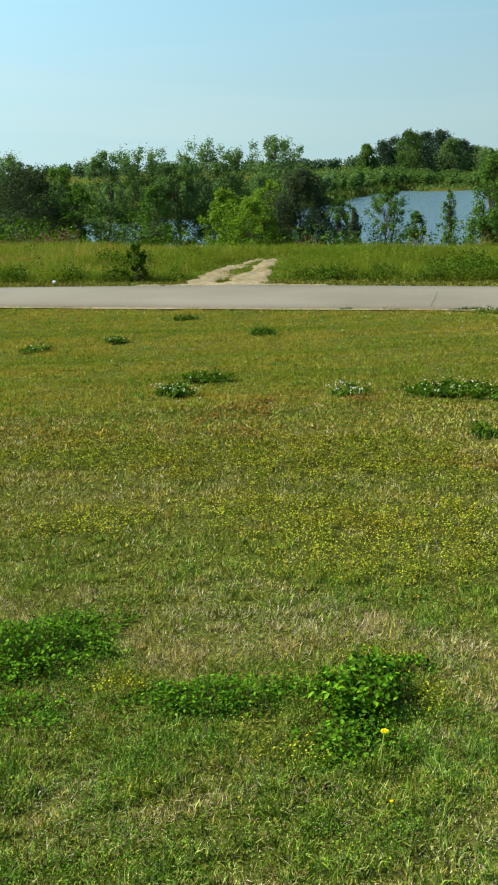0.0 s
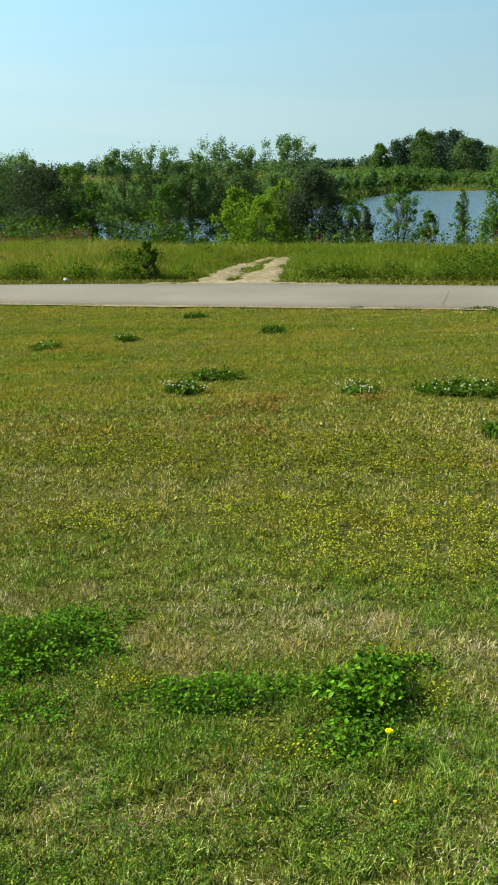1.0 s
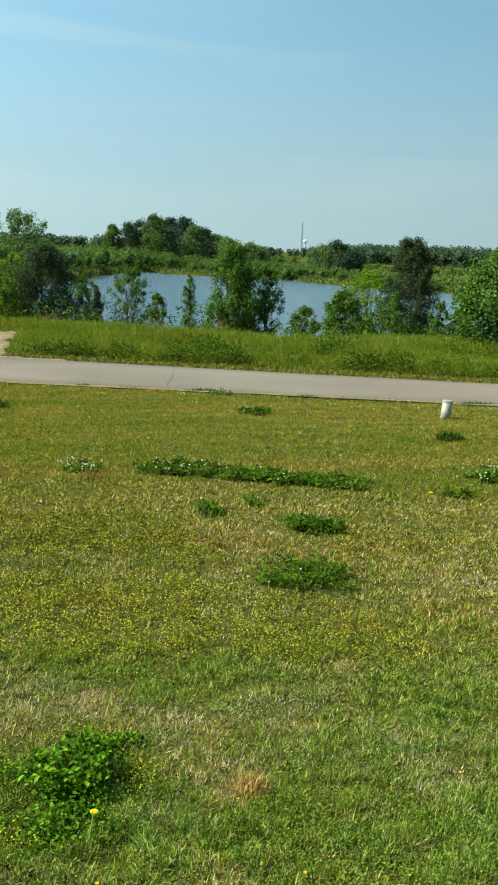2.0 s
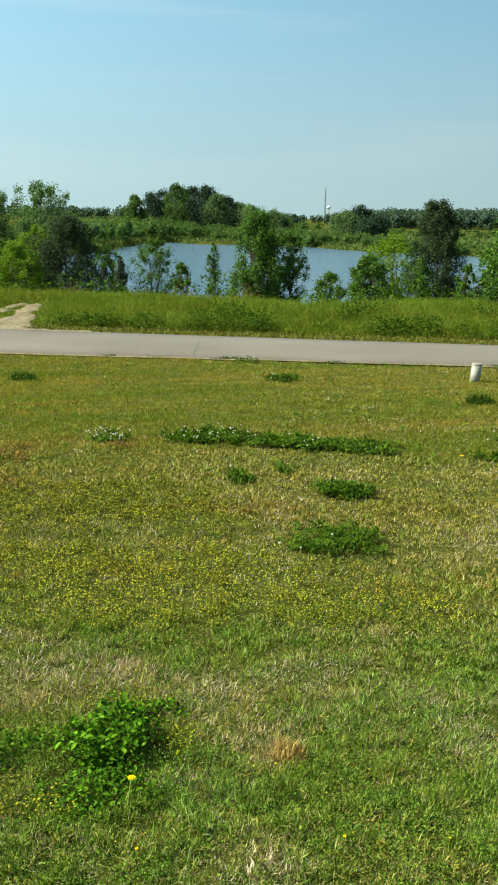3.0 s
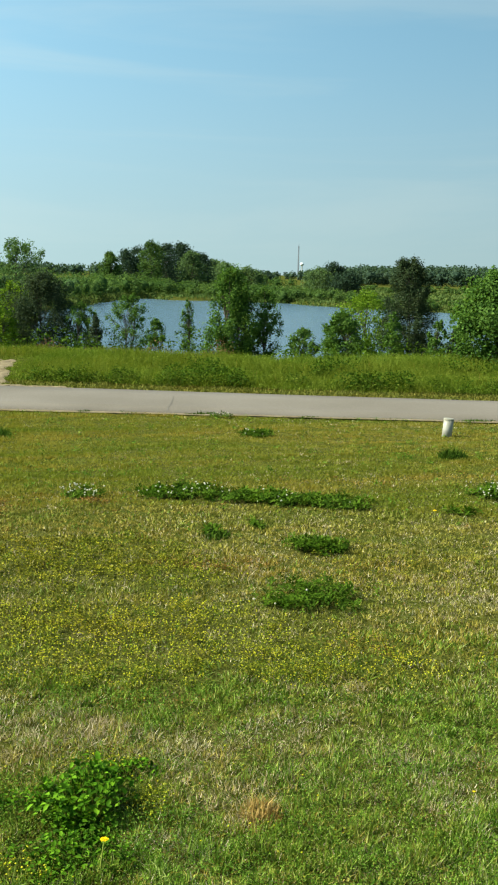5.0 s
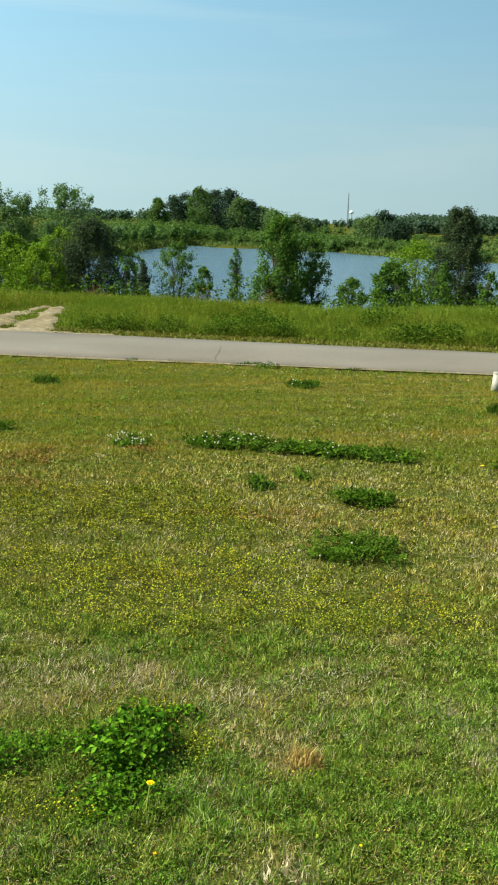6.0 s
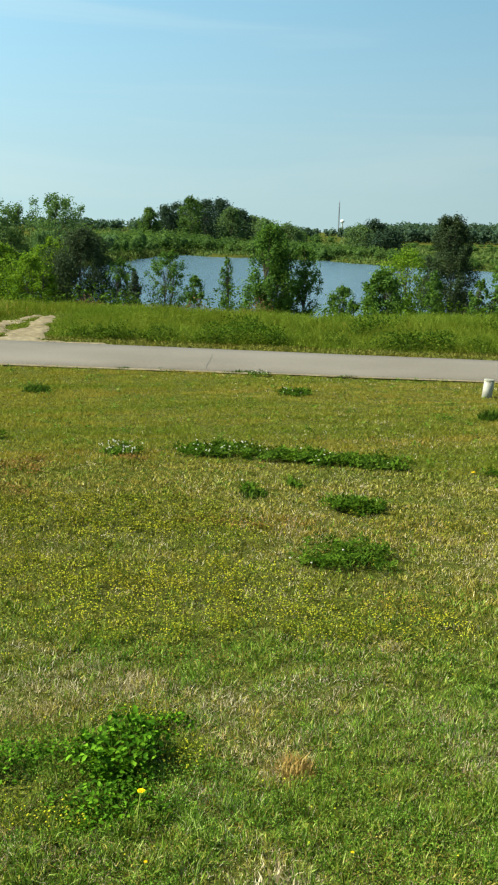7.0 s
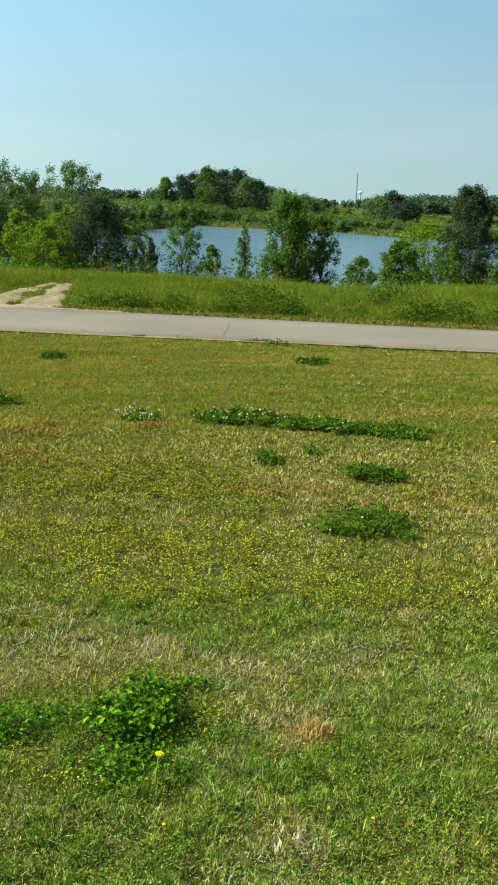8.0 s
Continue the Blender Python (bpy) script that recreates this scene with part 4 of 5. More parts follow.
def rut_distance(x, y):
    """Distance to the worn ruts of the sandy track, less their half width; negative on the sand."""
    left = np.abs(x - np.interp(y, [14.7, 15.26, 16.68, 17.55, 17.9], [-0.92, -0.69, -0.38, 0.09, 0.48])) - np.interp(y, [14.6, 15.4, 17, 17.7, 18.1], [0.36, 0.25, 0.20, 0.10, -0.5])
    right = np.abs(x - np.interp(y, [14.5, 15.1, 16.1, 17.45, 17.9], [-0.10, -0.02, 0.12, 0.42, 0.60])) - np.interp(y, [14.6, 15.4, 16.4, 17.6, 18.1], [0.50, 0.33, 0.24, 0.10, -0.5])
    apron = np.maximum(np.abs(x + 0.20) - 1.45, y - (15.20 - 0.24 * x - 0.22 * np.abs(x + 0.3)))
    return np.minimum(np.minimum(left, right), apron) + 0.04 + 0.22 * (lattice(x, y, 0.30, 61) - 0.5) + 0.14 * (lattice(x, y, 0.09, 60) - 0.5)


bx, by = bank_points(1250, -9.5, 15.5, 0.10, 1.25)
rd = rut_distance(bx, by)
keep = (rd > 0.02) & (by > path_far(bx) + 0.55 + 0.3 * lattice(bx, by, 0.35, 65))
bx, by, rd = bx[keep], by[keep], rd[keep]
hgt = (0.05 + 0.125 * smooth01((by - path_far(bx) - 0.3) / 0.9) * (0.6 + 0.8 * lattice(bx, by, 0.8, 62))) * np.clip(0.12 + rd * 1.1, 0.12, 1)
add("bank_grass", blade_mesh("bank_grass", bx, by, hgt, 0.010, 1.5, M_BANK, rng, None, rng.random(len(bx)) < 0.97), None, "tall unmown green grass on the bank", "grass", "stuff")
sx, sy = bank_points(330, -9.5, 15.5, 0.25, 1.2)
keep = rng.random(len(sx)) < np.clip(0.75 - 0.16 * (sx + 4), 0.006, 0.75) * lattice(sx, sy, 1.0, 63) * 1.4
keep &= rut_distance(sx, sy) > 0.3
sx, sy = sx[keep], sy[keep]
add("seeding_grass", blade_mesh("seeding_grass", sx, sy, 0.19, 0.0050, 0.8, M_SEED, rng), None, "tall brownish seeding grass on the bank", "grass", "stuff")
vx, vy = bank_points(230, -9.5, 15.5, 0.0, 0.26)
keep = (rut_distance(vx, vy) > 0.05) & (vy < path_far(vx) + 0.85)
add("verge_grass", blade_mesh("verge_grass", vx[keep], vy[keep], 0.038, 0.018, 1.2, M_VERGE, rng, None, np.ones(keep.sum(), dtype=bool)), None, "short mown verge beside the path", "grass", "stuff")
# leafy weeds along the foot of the bank
ex, ey = bank_points(640, -9.5, 15.5, 0.12, 0.8)
foot = ey - path_far(ex) - 0.65
keep = (rng.random(len(ex)) < smooth01((0.04 + 0.5 * lattice(ex, ey, 1.1, 64) + 0.5 * lattice(ex, ey, 0.4, 68) + 0.22 * np.exp(-((foot - 0.3) / 0.45) ** 2) - 0.66) * 7)) & (rut_distance(ex, ey) > 0.3) & (foot > 0.1 * lattice(ex, ey, 0.25, 69))
ex, ey = ex[keep], ey[keep]
ez = ground_z(ex, ey) + rng.uniform(0.03, 0.26, len(ex))
add("bank_weeds", leaf_mesh("bank_weeds", np.stack([ex, ey, ez], -1), 0.8, 0.042, 0.026, M_WEED, rng), None, "dark leafy weeds among the bank grass", "weeds", "stuff")

hx, hy = bank_points(330, -9.5, 15.5, 0.14, 1.15)
keep = (hy > path_far(hx) + 0.6) & (rng.random(len(hx)) < 0.35 + 0.65 * lattice(hx, hy, 0.5, 66)) & (rut_distance(hx, hy) > 0.12)
hx, hy = hx[keep], hy[keep]
hz = ground_z(hx, hy) + rng.uniform(0.03, 0.17, len(hx)) * (0.5 + 0.7 * lattice(hx, hy, 0.3, 67))
add("bank_herbs", leaf_mesh("bank_herbs", np.stack([hx, hy, hz], -1), 1.0, 0.032, 0.016, M_BANK, rng), None, "fine light-green herbs among the bank grass", "weeds", "stuff")

# sandy track that crosses the bank, in one thin sheet cut to its ragged outline
tx, ty = np.meshgrid(np.linspace(-1.9, 1.5, 76), np.linspace(14.2, 18.6, 108), indexing="ij")
ins = rut_distance(tx, ty)
inside = (ins < 0.10) & (ty > path_far(tx) + 0.02)
tz = ground_z(tx, ty) + np.where(inside, np.clip(0.012 - ins * 0.25, -0.02, 0.016) - 0.014 * smooth01(1 - (ty - path_far(tx)) / 0.3), -0.05) + 0.02 * (lattice(tx, ty, 0.12, 72) - 0.5)
tid = np.arange(76 * 108).reshape(76, 108)
tq = np.stack([tid[:-1, :-1], tid[1:, :-1], tid[1:, 1:], tid[:-1, 1:]], -1).reshape(-1, 4)
tq = tq[inside.ravel()[tq].all(axis=1)]
used = np.unique(tq)
back = np.zeros(76 * 108, dtype=int)
back[used] = np.arange(len(used))
add("dirt_track", mesh_from("dirt_track", np.stack([tx, ty, tz], -1).reshape(-1, 3)[used], back[tq], M_SAND, True), None, "pale sandy wheel ruts worn across the bank", "track", "structure")

# ---- clover, weeds and flowers of the lawn ----
def trefoils(name, x, y, z, size, material, parent, g, label=""):
    """Clover leaves: three rounded leaflets round a point, nearly level."""
    n = len(x)
    v, f = [], []
    c = np.stack([x, y, z], -1)
    tilt = g.normal(0, 0.5, (n, 2))
    turn = g.uniform(0, 2 * np.pi, n)
    s = size * g.uniform(0.6, 1.25, n)
    allv = [c]
    for k in range(3):
        a = turn + k * 2.094
        for da, r in ((-0.42, 0.62), (-0.30, 1.0), (0.30, 1.0), (0.42, 0.62)):
            dx, dy = np.cos(a + da) * s * r, np.sin(a + da) * s * r
            allv.append(np.stack([x + dx, y + dy, z + dx * tilt[:, 0] + dy * tilt[:, 1] + s * 0.12 * r], -1))
    v = np.stack(allv, 1).reshape(-1, 3)
    k = np.arange(n)[:, None] * 13
    quads_ = np.concatenate([k + np.array([[1 + 4 * q, 2 + 4 * q, 3 + 4 * q, 4 + 4 * q]]) for q in range(3)])
    tris_ = np.concatenate([k + np.array([[0, 1 + 4 * q, 4 + 4 * q]]) for q in range(3)])
    return add(name, mesh_from(name, v, [quads_, tris_], material), parent, label)


BALL = bmesh.new()
bmesh.ops.create_icosphere(BALL, subdivisions=1, radius=1.0)
BV1 = np.array([v.co[:] for v in BALL.verts])
BF1 = np.array([[v.index for v in f.verts] for f in BALL.faces])
BALL.free()


def heads(name, x, y, z, size, material, g, label, flat=0.8):
    """Tiny round flower heads in one mass."""
    n = len(x)
    s = (size * g.uniform(0.7, 1.2, n))[:, None, None]
    ov = np.array([[1, 0, 0], [0, 1, 0], [-1, 0, 0], [0, -1, 0], [0, 0, 1], [0, 0, -1]], dtype=float)
    of = np.array([[0, 1, 4], [1, 2, 4], [2, 3, 4], [3, 0, 4], [1, 0, 5], [2, 1, 5], [3, 2, 5], [0, 3, 5]])
    v = ov[None] * s * np.array([1, 1, flat]) * g.uniform(0.85, 1.2, (n, 6, 1)) + np.stack([x, y, z], -1)[:, None]
    return add(name, mesh_from(name, v.reshape(-1, 3), (np.arange(n)[:, None, None] * 6 + of[None]).reshape(-1, 3), material), None, label, "flowers", "stuff")


def blossom_mesh(seed):
    """A round white head of many florets on a stalk, 0.1 m tall."""
    g = np.random.default_rng(seed)
    verts, faces = [], []
    tube(verts, faces, [(g.normal(0, 0.008), g.normal(0, 0.008), -0.1), (0, 0, -0.05), (0, 0, 0)], [0.0017, 0.0015, 0.0013], 4)
    me = bpy.data.meshes.new("blossom")
    n0 = len(faces)
    k0 = len(verts)
    hv = BV1 * np.array([1, 1, 0.8]) * 0.0072 * g.uniform(0.78, 1.18, (len(BV1), 1))
    verts += [tuple(v) for v in hv]
    faces += [tuple(int(i) + k0 for i in f) for f in BF1]
    me.from_pydata(verts, [], faces)
    me.materials.append(M_STEM)
    me.materials.append(M_WHITE)
    for k, p in enumerate(me.polygons):
        p.material_index = 0 if k < n0 else 1
    return me


BLOSSOM_MESHES = [blossom_mesh(900 + k) for k in range(4)]


def in_patch(g, cx, cy, rx, ry, n):
    r = math.hypot(cx, cy)
    ux, uy = cx / r, cy / r
    p, q = g.uniform(-1.25, 1.25, n), g.uniform(-1.25, 1.25, n)
    x, y = cx + p * rx * uy + q * ry * ux, cy - p * rx * ux + q * ry * uy
    k = g.random(n) < blob(x, y, [(cx, cy, rx, ry)]) ** 1.3
    return x[k], y[k]


def clover_patch(cx, cy, rx, ry, blossoms, seed, label, density=5600, rise=0.065, size=0.0160):
    g = np.random.default_rng(seed)
    root = add("clover_patch", None, None, label, "clover")
    rise = rise if math.hypot(cx, cy) > 6 else rise * 1.35
    x, y = in_patch(g, cx, cy, rx, ry, int(density * (1.0 if math.hypot(cx, cy) > 6 else 1.6) * rx * ry * 6))
    keep = g.random(len(x)) < (0.25 if math.hypot(cx, cy) > 6 else 0.7) + 0.9 * lattice(x, y, 0.08, seed + 7)
    x, y = x[keep], y[keep]
    hump = rise * (0.3 + 0.7 * lattice(x, y, 0.10, seed))
    far = np.clip(np.hypot(cx, cy) / 5.0, 1.0, 1.5)
    trefoils("leaves", x, y, ground_z(x, y) + hump * g.uniform(0.35, 1.0, len(x)), size * far, M_CLOVER, root, g)["kind"] = "stuff"
    bx_, by_ = in_patch(g, cx, cy, rx * 1.15, ry * 1.15, blossoms * 4)
    for px_, py_ in zip(bx_[:blossoms], by_[:blossoms]):
        ob = add("blossom", BLOSSOM_MESHES[g.integers(4)], root)
        s_ = g.uniform(0.75, 1.15)
        ob.matrix_basis = pose(px_, py_, gz(px_, py_) + g.uniform(0.04, 0.075), g.normal(0, 9), g.normal(0, 9), g.uniform(0, 360)) @ Matrix.Scale(s_, 4)
    root.location = (0, 0, 0)
    return root


BLOSSOMS = [3, 30, 9, 3, 1, 1, 1, 36, 3, 34, 90, 2]
for k, (p, b) in enumerate(zip(CLOVER, BLOSSOMS)):
    clover_patch(*p, b, 300 + k, "dark green clover patch with white blossoms" if b > 20 else "low dark green clover patch in the lawn")
for k, p in enumerate([(2.76, 9.89, 0.18, 0.20), (-2.01, 9.61, 0.16, 0.15), (-1.28, 10.0, 0.13, 0.14), (2.7, 11.2, 0.12, 0.1)]):
    clover_patch(*p, 9, 330 + k, "thin clover with a few white blossoms")


def weed_clump(cx, cy, rx, ry, rise, seed, label, count, size, material=M_BROAD):
    """A leafy clump: oval leaves on short stalks, domed."""
    g = np.random.default_rng(seed)
    root = add("weed_clump", None, None, label, "weed")
    x, y = in_patch(g, cx, cy, rx, ry, count)
    gap = g.random(len(x)) < 0.30 + 0.95 * lattice(x, y, 0.05, seed + 50)
    x, y = x[gap], y[gap]
    q = np.clip(1.2 - np.hypot((x - cx) / rx, (y - cy) / ry), 0.1, 1)
    z = ground_z(x, y) + rise * np.sqrt(q) * g.uniform(0.2, 1.0, len(x)) * (0.3 + 1.0 * lattice(x, y, 0.075, seed))
    n = len(x)
    # each leaf: a six-cornered oval, folded along its rib
    th = g.uniform(0, 2 * np.pi, n)
    pit = g.normal(0.2, 0.5, n)
    d = np.stack([np.cos(th) * np.cos(pit), np.sin(th) * np.cos(pit), np.sin(pit)], -1)
    s_ = np.stack([-np.sin(th), np.cos(th), g.normal(0, 0.3, n)], -1)
    up = np.cross(d, s_)
    L = (size * g.uniform(0.6, 1.25, n))[:, None]
    W = L * 0.62
    c = np.stack([x, y, z], -1)
    pts = [c - d * L * 0.5, c - d * L * 0.15 + s_ * W * 0.48 + up * W * 0.15, c + d * L * 0.22 + s_ * W * 0.36 + up * W * 0.12, c + d * L * 0.5 - up * L * 0.08,
           c + d * L * 0.22 - s_ * W * 0.36 + up * W * 0.12, c - d * L * 0.15 - s_ * W * 0.48 + up * W * 0.15]
    k = np.arange(n)[:, None] * 6
    add("leaves", mesh_from("leaves", np.stack(pts, 1).reshape(-1, 3), np.concatenate([k + np.array([[0, 1, 2, 3]]), k + np.array([[0, 3, 4, 5]])]), material), root)["kind"] = "stuff"
    sx_, sy_, sz_ = x[::3], y[::3], z[::3]
    w = 0.0012
    base = np.stack([cx + (sx_ - cx) * 0.7, cy + (sy_ - cy) * 0.7, ground_z(sx_, sy_)], -1)
    o = np.array([[w, 0, 0], [-w * 0.5, w * 0.87, 0], [-w * 0.5, -w * 0.87, 0]])
    sv = np.concatenate([base[:, None] + o, np.stack([sx_, sy_, sz_], -1)[:, None] + o * 0.7], 1).reshape(-1, 3)
    k = np.arange(len(sx_))[:, None] * 6
    add("stalk", mesh_from("stalk", sv, np.concatenate([k + np.array([[q_, (q_ + 1) % 3, 3 + (q_ + 1) % 3, 3 + q_]]) for q_ in range(3)]), M_STEM), root)["kind"] = "stuff"
    return root



weed_clump(0.33, 2.80, 0.165, 0.17, 0.15, 401, "green broad-leaved weed clump beside a dandelion", 3800, 0.024)
weed_clump(-0.78, 3.18, 0.28, 0.26, 0.11, 402, "broad dark green low weed clump in the lawn", 9500, 0.0155)
weed_clump(-0.64, 3.44, 0.20, 0.13, 0.07, 403, "low green weed patch in the lawn", 2800, 0.014)
weed_clump(-0.10, 2.82, 0.32, 0.13, 0.09, 404, "straggling green low weeds beside the broad-leaved clump", 6200, 0.0145)
weed_clump(-0.75, 2.76, 0.20, 0.15, 0.06, 405, "low green weed patch in the lawn", 3000, 0.014)
weed_clump(0.27, 2.54, 0.17, 0.13, 0.07, 406, "low green weed patch in the lawn", 3000, 0.016)
weed_clump(0.44, 3.02, 0.15, 0.08, 0.06, 407, "low green weed patch in the lawn", 1200, 0.016)

# dark leafy clumps at the foot of the bank
for k, (cx_, ahead, rx_, n_) in enumerate([(0.95, 1.0, 0.30, 1000), (1.45, 0.95, 0.34, 1300), (2.05, 1.0, 0.36, 1300), (2.75, 0.95, 0.30, 900), (-2.1, 0.9, 0.28, 700), (-2.7, 1.0, 0.3, 800), (-3.8, 1.0, 0.36, 1000), (-4.7, 0.9, 0.3, 800),
                                          (3.7, 0.95, 0.22, 500), (4.6, 1.2, 0.24, 600), (5.5, 1.0, 0.26, 700), (6.6, 1.1, 0.22, 500), (7.4, 1.0, 0.28, 700), (8.3, 1.0, 0.3, 700), (3.2, 1.6, 0.2, 400), (5.1, 1.9, 0.18, 350), (-1.05, 1.0, 0.2, 350)]):
    weed_clump(cx_, float(path_far(cx_)) + ahead, rx_, 0.30, 0.26, 420 + k, "dark green leafy weed clump at the foot of the bank", int(n_ * 1.9), 0.038, M_WEED)

# small yellow blossoms of the medick
yx, yy = wedge(rng, 3600, 2.0, 7.0, -16, 30)
k = rng.random(len(yx)) < np.clip(yellowness(yx, yy) * np.where(yy > 4.8, 0.45, 1.0) + 0.006, 0, 1) * (0.3 + 0.7 * hummock(yx, yy)) * (0.35 + 0.65 * lattice(yx, yy, 0.15, 81))
yx, yy = yx[k], yy[k]
g2 = np.random.default_rng(77)
heads("yellow_blossoms", yx, yy, ground_z(yx, yy) + g2.uniform(0.025, 0.045, len(yx)), np.where(yy > 4.8, 0.0034, 0.0040), M_YELLOW, g2, "tiny yellow medick blossoms in the lawn")


def dandelion(x, y, height, size, seed, lean=(0.0, 0.0)):
    g = np.random.default_rng(seed)
    root = add("dandelion", None, None, "yellow dandelion flower on a thin bent stalk", "flower", "", "dandelions in the lawn")
    root.location = (x, y, gz(x, y))
    verts, faces = [], []
    tube(verts, faces, [(-lean[0], -lean[1], -0.005), (-lean[0] * 0.6, -lean[1] * 0.6, height * 0.5), (0, 0, height)], [0.0018, 0.0016, 0.0014], 6)
    add("stalk", mesh_from("stalk", np.array(verts), np.array(faces), M_STEM, True), root)
    pv_, pf_ = [], []
    for ring, (count, rad, rise) in enumerate(((18, 1.0, 0.10), (14, 0.75, 0.28), (9, 0.45, 0.42))):
        for q in range(count):
            a = 2 * math.pi * (q + 0.5 * ring) / count + g.normal(0, 0.06)
            r = size * rad * g.uniform(0.88, 1.08)
            i = len(pv_)
            for da, rr, zz in ((-0.10, 0.15, 0.0), (0.10, 0.15, 0.0), (0.16, 0.95, rise), (0.0, 1.0, rise + 0.02), (-0.16, 0.95, rise)):
                pv_.append((math.cos(a + da) * r * rr, math.sin(a + da) * r * rr, height + size * zz))
            pf_.append((i, i + 1, i + 2, i + 3, i + 4))
    add("flower", mesh_from("flower", np.array(pv_), np.array(pf_), M_DANDELION), root, "bright yellow flower head")
    return root


dandelion(0.352, 2.508, 0.075, 0.0115, 1, (0.02, 0.06))
dandelion(0.335, 2.25, 0.03, 0.005, 2)
dandelion(0.87, 2.20, 0.03, 0.005, 3)
dandelion(3.02, 6.14, 0.07, 0.014, 4)
dandelion(3.85, 6.1, 0.06, 0.012, 5)
dandelion(1.52, 2.62, 0.03, 0.005, 6)


# ---- tufts ----
def grass_tuft(x, y, rx, ry, height, count, seed, label="dark green coarse grass tuft in the lawn", material=M_TUFT, width=0.009):
    g = np.random.default_rng(seed)
    a, r = g.uniform(0, 2 * np.pi, count), np.sqrt(g.random(count))
    tx_, ty_ = x + np.cos(a) * r * rx, y + np.sin(a) * r * ry
    add("grass_tuft", blade_mesh("grass_tuft", tx_, ty_, height * (1.2 - 0.6 * r), width, 0.9, material, g), None, label, "grass tuft", "", "grass tufts in the lawn")


grass_tuft(4.23, 8.36, 0.14, 0.09, 0.11, 520, 501)
grass_tuft(0.17, 10.25, 0.15, 0.14, 0.09, 380, 502)
grass_tuft(-0.67, 11.45, 0.14, 0.10, 0.08, 260, 503)
grass_tuft(2.54, 11.50, 0.24, 0.05, 0.045, 260, 504, "dark grass tuft at the path's edge")
grass_tuft(5.63, 10.62, 0.26, 0.05, 0.045, 280, 505, "dark grass tuft at the path's edge")
grass_tuft(3.72, 11.1, 0.16, 0.05, 0.04, 180, 506, "dark grass tuft at the path's edge")
grass_tuft(1.2, 11.85, 0.12, 0.05, 0.035, 140, 507, "dark grass tuft at the path's edge")
grass_tuft(1.45, 5.98, 0.10, 0.10, 0.05, 260, 508)
grass_tuft(2.47, 5.08, 0.06, 0.04, 0.09, 30, 509, "pale dry spiky grass tuft", M_VERGE, 0.004)
grass_tuft(0.84, 2.66, 0.06, 0.07, 0.06, 330, 510, "orange-brown dying grass tuft", M_SEED, 0.0035)
grass_tuft(0.64, 2.12, 0.05, 0.04, 0.05, 70, 511, "pale dry straw tuft", M_STRAW)
# ragged fringe of the lawn along the path
fx = rng.uniform(-9, 12, 5200)
fy = path_near(fx) - np.abs(rng.normal(0, 0.07, 5200)) + 0.02
k = rng.random(5200) < smooth01((lattice(fx, fy * 0, 0.5, 83) - 0.55) * 4)
add("edge_grass", blade_mesh("edge_grass", fx[k], fy[k], 0.028, 0.007, 1.2, M_VERGE, rng), None, "ragged grass fringe along the path", "grass", "stuff")

# worn clay strip along the near edge of the path
cx_ = np.linspace(-9, 12, 160)
cw = 0.10 + 0.10 * lattice(cx_, cx_ * 0, 0.5, 84)
cv = np.concatenate([np.stack([cx_, path_near(cx_) - cw, cx_ * 0 + 0.014], -1), np.stack([cx_, path_near(cx_) + 0.07, cx_ * 0 + 0.006], -1)])
ci = np.arange(160)
add("soil_edge", mesh_from("soil_edge", cv, np.stack([ci[:-1], ci[1:], ci[1:] + 160, ci[:-1] + 160], -1), M_SAND), None, "pale dry soil worn bare beside the path", "soil", "structure")

# crack across the path
crack_pts = [(2.16, 11.72), (2.22, 12.0), (2.33, 12.4), (2.39, 12.65), (2.47, 13.0), (2.5, 13.2)]
verts, faces = [], []
for k, (x, y) in enumerate(crack_pts):
    zc = float(np.interp((y - path_near(x)) / (path_far(x) - path_near(x)), [0, 0.25, 0.5, 0.75, 1], [kerb_at(x), 0.5 * (kerb_at(x) + 0.026), 0.030, 0.022, 0.012])) + 0.004
    verts += [(x - 0.004, y, zc), (x + 0.004, y, zc)]
    if k:
        faces.append((2 * k - 2, 2 * k - 1, 2 * k + 1, 2 * k))
add("path_crack", mesh_from("path_crack", np.array(verts), np.array(faces), M_CRACK), None, "dark crack across the paved path", "crack", "structure")


# ---- pipe ----
def standpipe(x, y):
    root = add("standpipe", None, None, "short capped white plastic pipe leaning in the lawn", "pipe")
    root.matrix_basis = pose(x, y, gz(x, y) - 0.012, 1.0, 4.5, 0)
    bm = bmesh.new()
    bmesh.ops.create_cone(bm, cap_ends=True, segments=28, radius1=0.052, radius2=0.052, depth=0.25)
    bmesh.ops.translate(bm, verts=bm.verts, vec=(0, 0, 0.085))
    for f in bm.faces:
        f.smooth = len(f.verts) == 4
    part("pipe", bm, M_PVC, root)
    bm = bmesh.new()
    bmesh.ops.create_cone(bm, cap_ends=True, segments=28, radius1=0.055, radius2=0.054, depth=0.025)
    bmesh.ops.bevel(bm, geom=[e for e in bm.edges if len({round(v.co.z, 4) for v in e.verts}) == 1], offset=0.005, segments=2, affect="EDGES")
    bmesh.ops.translate(bm, verts=bm.verts, vec=(0, 0, 0.198))
    part("cap", bm, M_PVC, root, "white screw cap")


standpipe(4.75, 9.57)

# litter beside the path
bm = bmesh.new()
bmesh.ops.create_icosphere(bm, subdivisions=2, radius=0.045)
for v in bm.verts:
    v.co *= 0.75 + 0.5 * noise.noise(v.co * 18)
    v.co.z = max(v.co.z * 0.8, -0.03)
me = bpy.data.meshes.new("crumpled_paper")
bm.to_mesh(me)
bm.free()
me.materials.append(M_PAPER)
litter = add("crumpled_paper", me, None, "crumpled white paper lying on the verge", "litter")
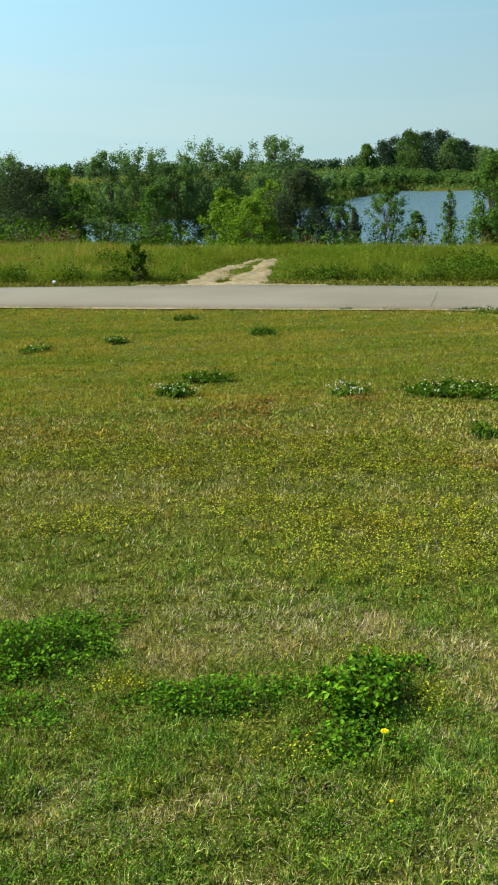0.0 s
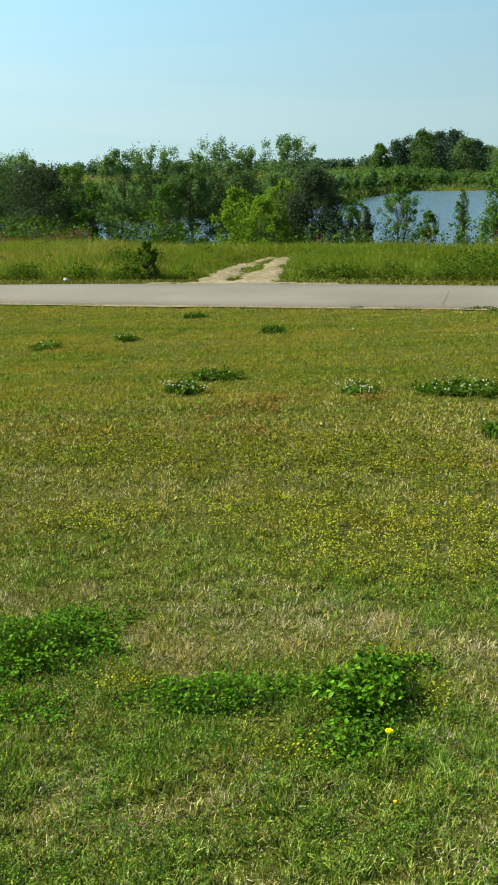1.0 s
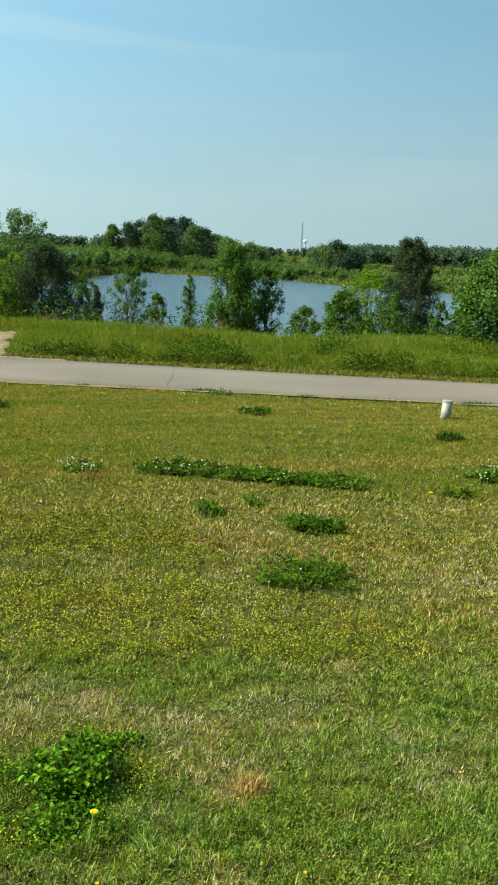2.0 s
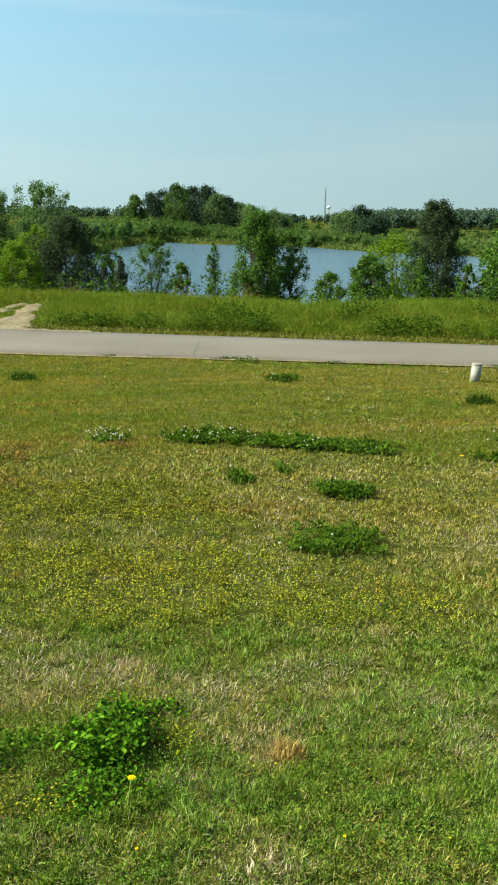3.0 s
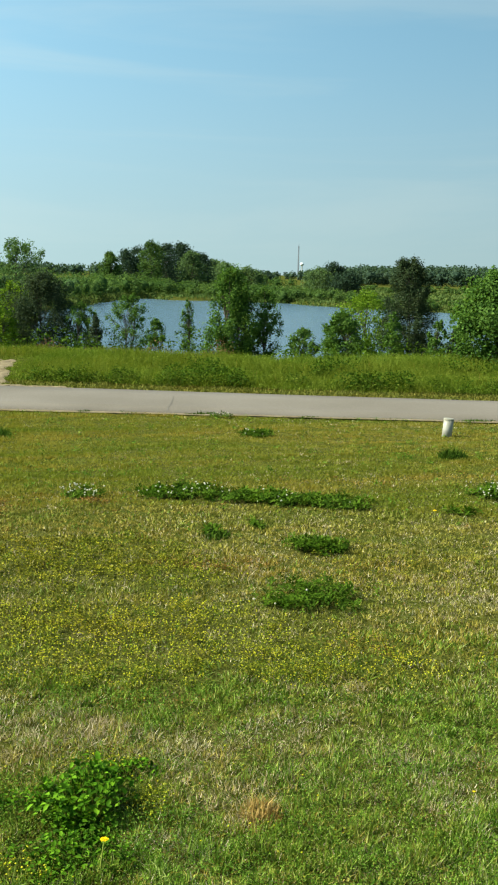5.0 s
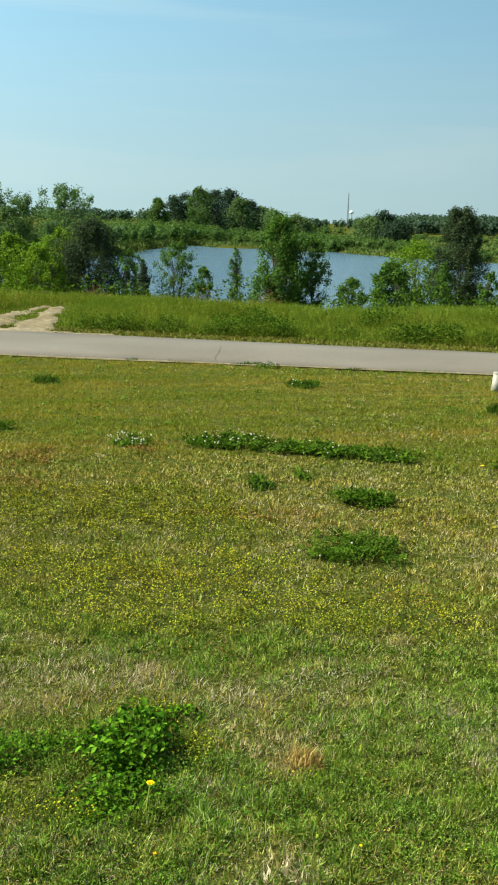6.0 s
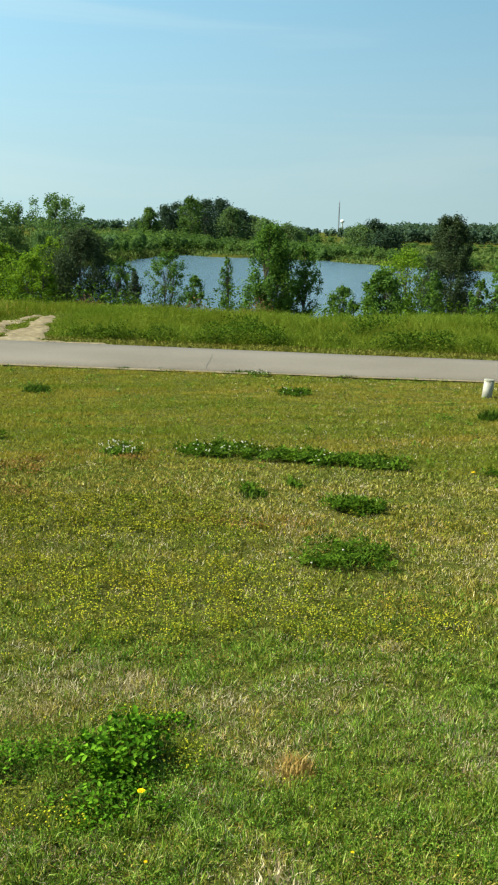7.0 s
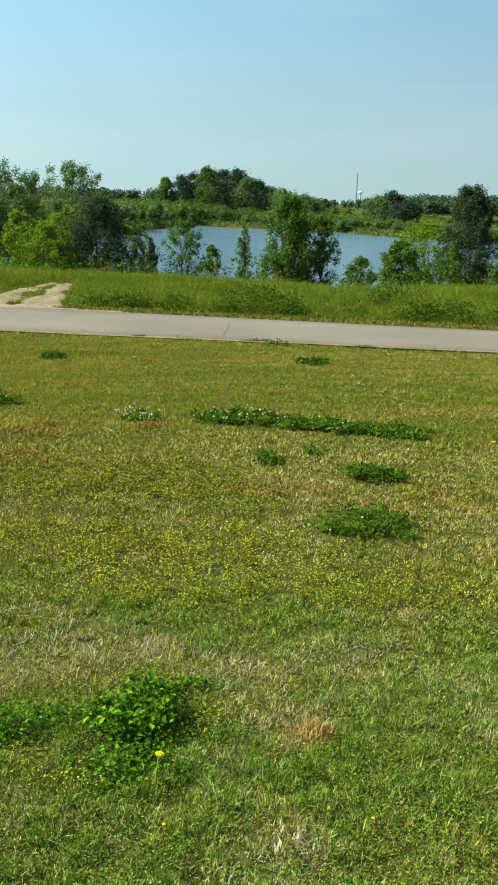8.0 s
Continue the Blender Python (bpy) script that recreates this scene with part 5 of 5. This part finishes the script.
litter.location = (-2.93, 15.72, gz(-2.93, 15.72) + 0.05)


# ---- far towers ----
def mast(x, y, height):
    root = add("radio_mast", None, None, "tall slender grey lattice radio mast far away", "mast")
    z0 = gz(x, y)
    root.location = (x, y, z0 - 0.5)
    w = 0.62
    legs = [(w * math.cos(a), w * math.sin(a)) for a in (0.5, 2.6, 4.7)]
    for lx, ly in legs:
        verts, faces = [], []
        tube(verts, faces, [(lx, ly, 0), (lx * 0.6, ly * 0.6, height)], [0.26, 0.18], 5)
        add("leg", mesh_from("leg", np.array(verts), np.array(faces), M_STEEL), root)
    verts, faces = [], []
    steps = 26
    for k in range(steps):
        za, zb_ = height * k / steps, height * (k + 1) / steps
        for q in range(3):
            (ax, ay), (bx_, by_) = legs[q], legs[(q + 1) % 3]
            fa, fb = 1 - 0.4 * k / steps, 1 - 0.4 * (k + 1) / steps
            tube(verts, faces, [(ax * fa, ay * fa, za), (bx_ * fb, by_ * fb, zb_)], [0.09, 0.09], 4)
    add("bracing", mesh_from("bracing", np.array(verts), np.array(faces), M_STEEL), root)
    verts, faces = [], []
    tube(verts, faces, [(0, 0, height), (0, 0, height * 1.08)], [0.14, 0.05], 5)
    add("antenna", mesh_from("antenna", np.array(verts), np.array(faces), M_STEEL), root)


def water_tower(x, y, height, r):
    root = add("water_tower", None, None, "white ball-shaped water tower above distant woods", "water tower")
    root.location = (x, y, gz(x, y) - 0.5)
    bm = bmesh.new()
    bmesh.ops.create_uvsphere(bm, u_segments=24, v_segments=14, radius=r)
    for v in bm.verts:
        v.co.z *= 0.72
        v.co.z += height - r * 0.72
    for f in bm.faces:
        f.smooth = True
    part("tank", bm, M_TANK, root, "white rounded tank")
    verts, faces = [], []
    tube(verts, faces, [(0, 0, 0), (0, 0, height * 0.12), (0, 0, height - r * 1.5), (0, 0, height - r * 1.1)], [r * 0.62, r * 0.32, r * 0.30, r * 0.62], 16)
    add("column", mesh_from("column", np.array(verts), np.array(faces), M_TANK, True), root, "pale fluted support column")


MD = 1000.0
mast(700 * math.sin(radians(-15.63)), 700 * math.cos(radians(-15.63)), 31.0)
mast(MD * math.sin(radians(17.36)), MD * math.cos(radians(17.36)), 33.0)
water_tower(MD * math.sin(radians(17.56)), MD * math.cos(radians(17.56)), 17.0, 2.1)
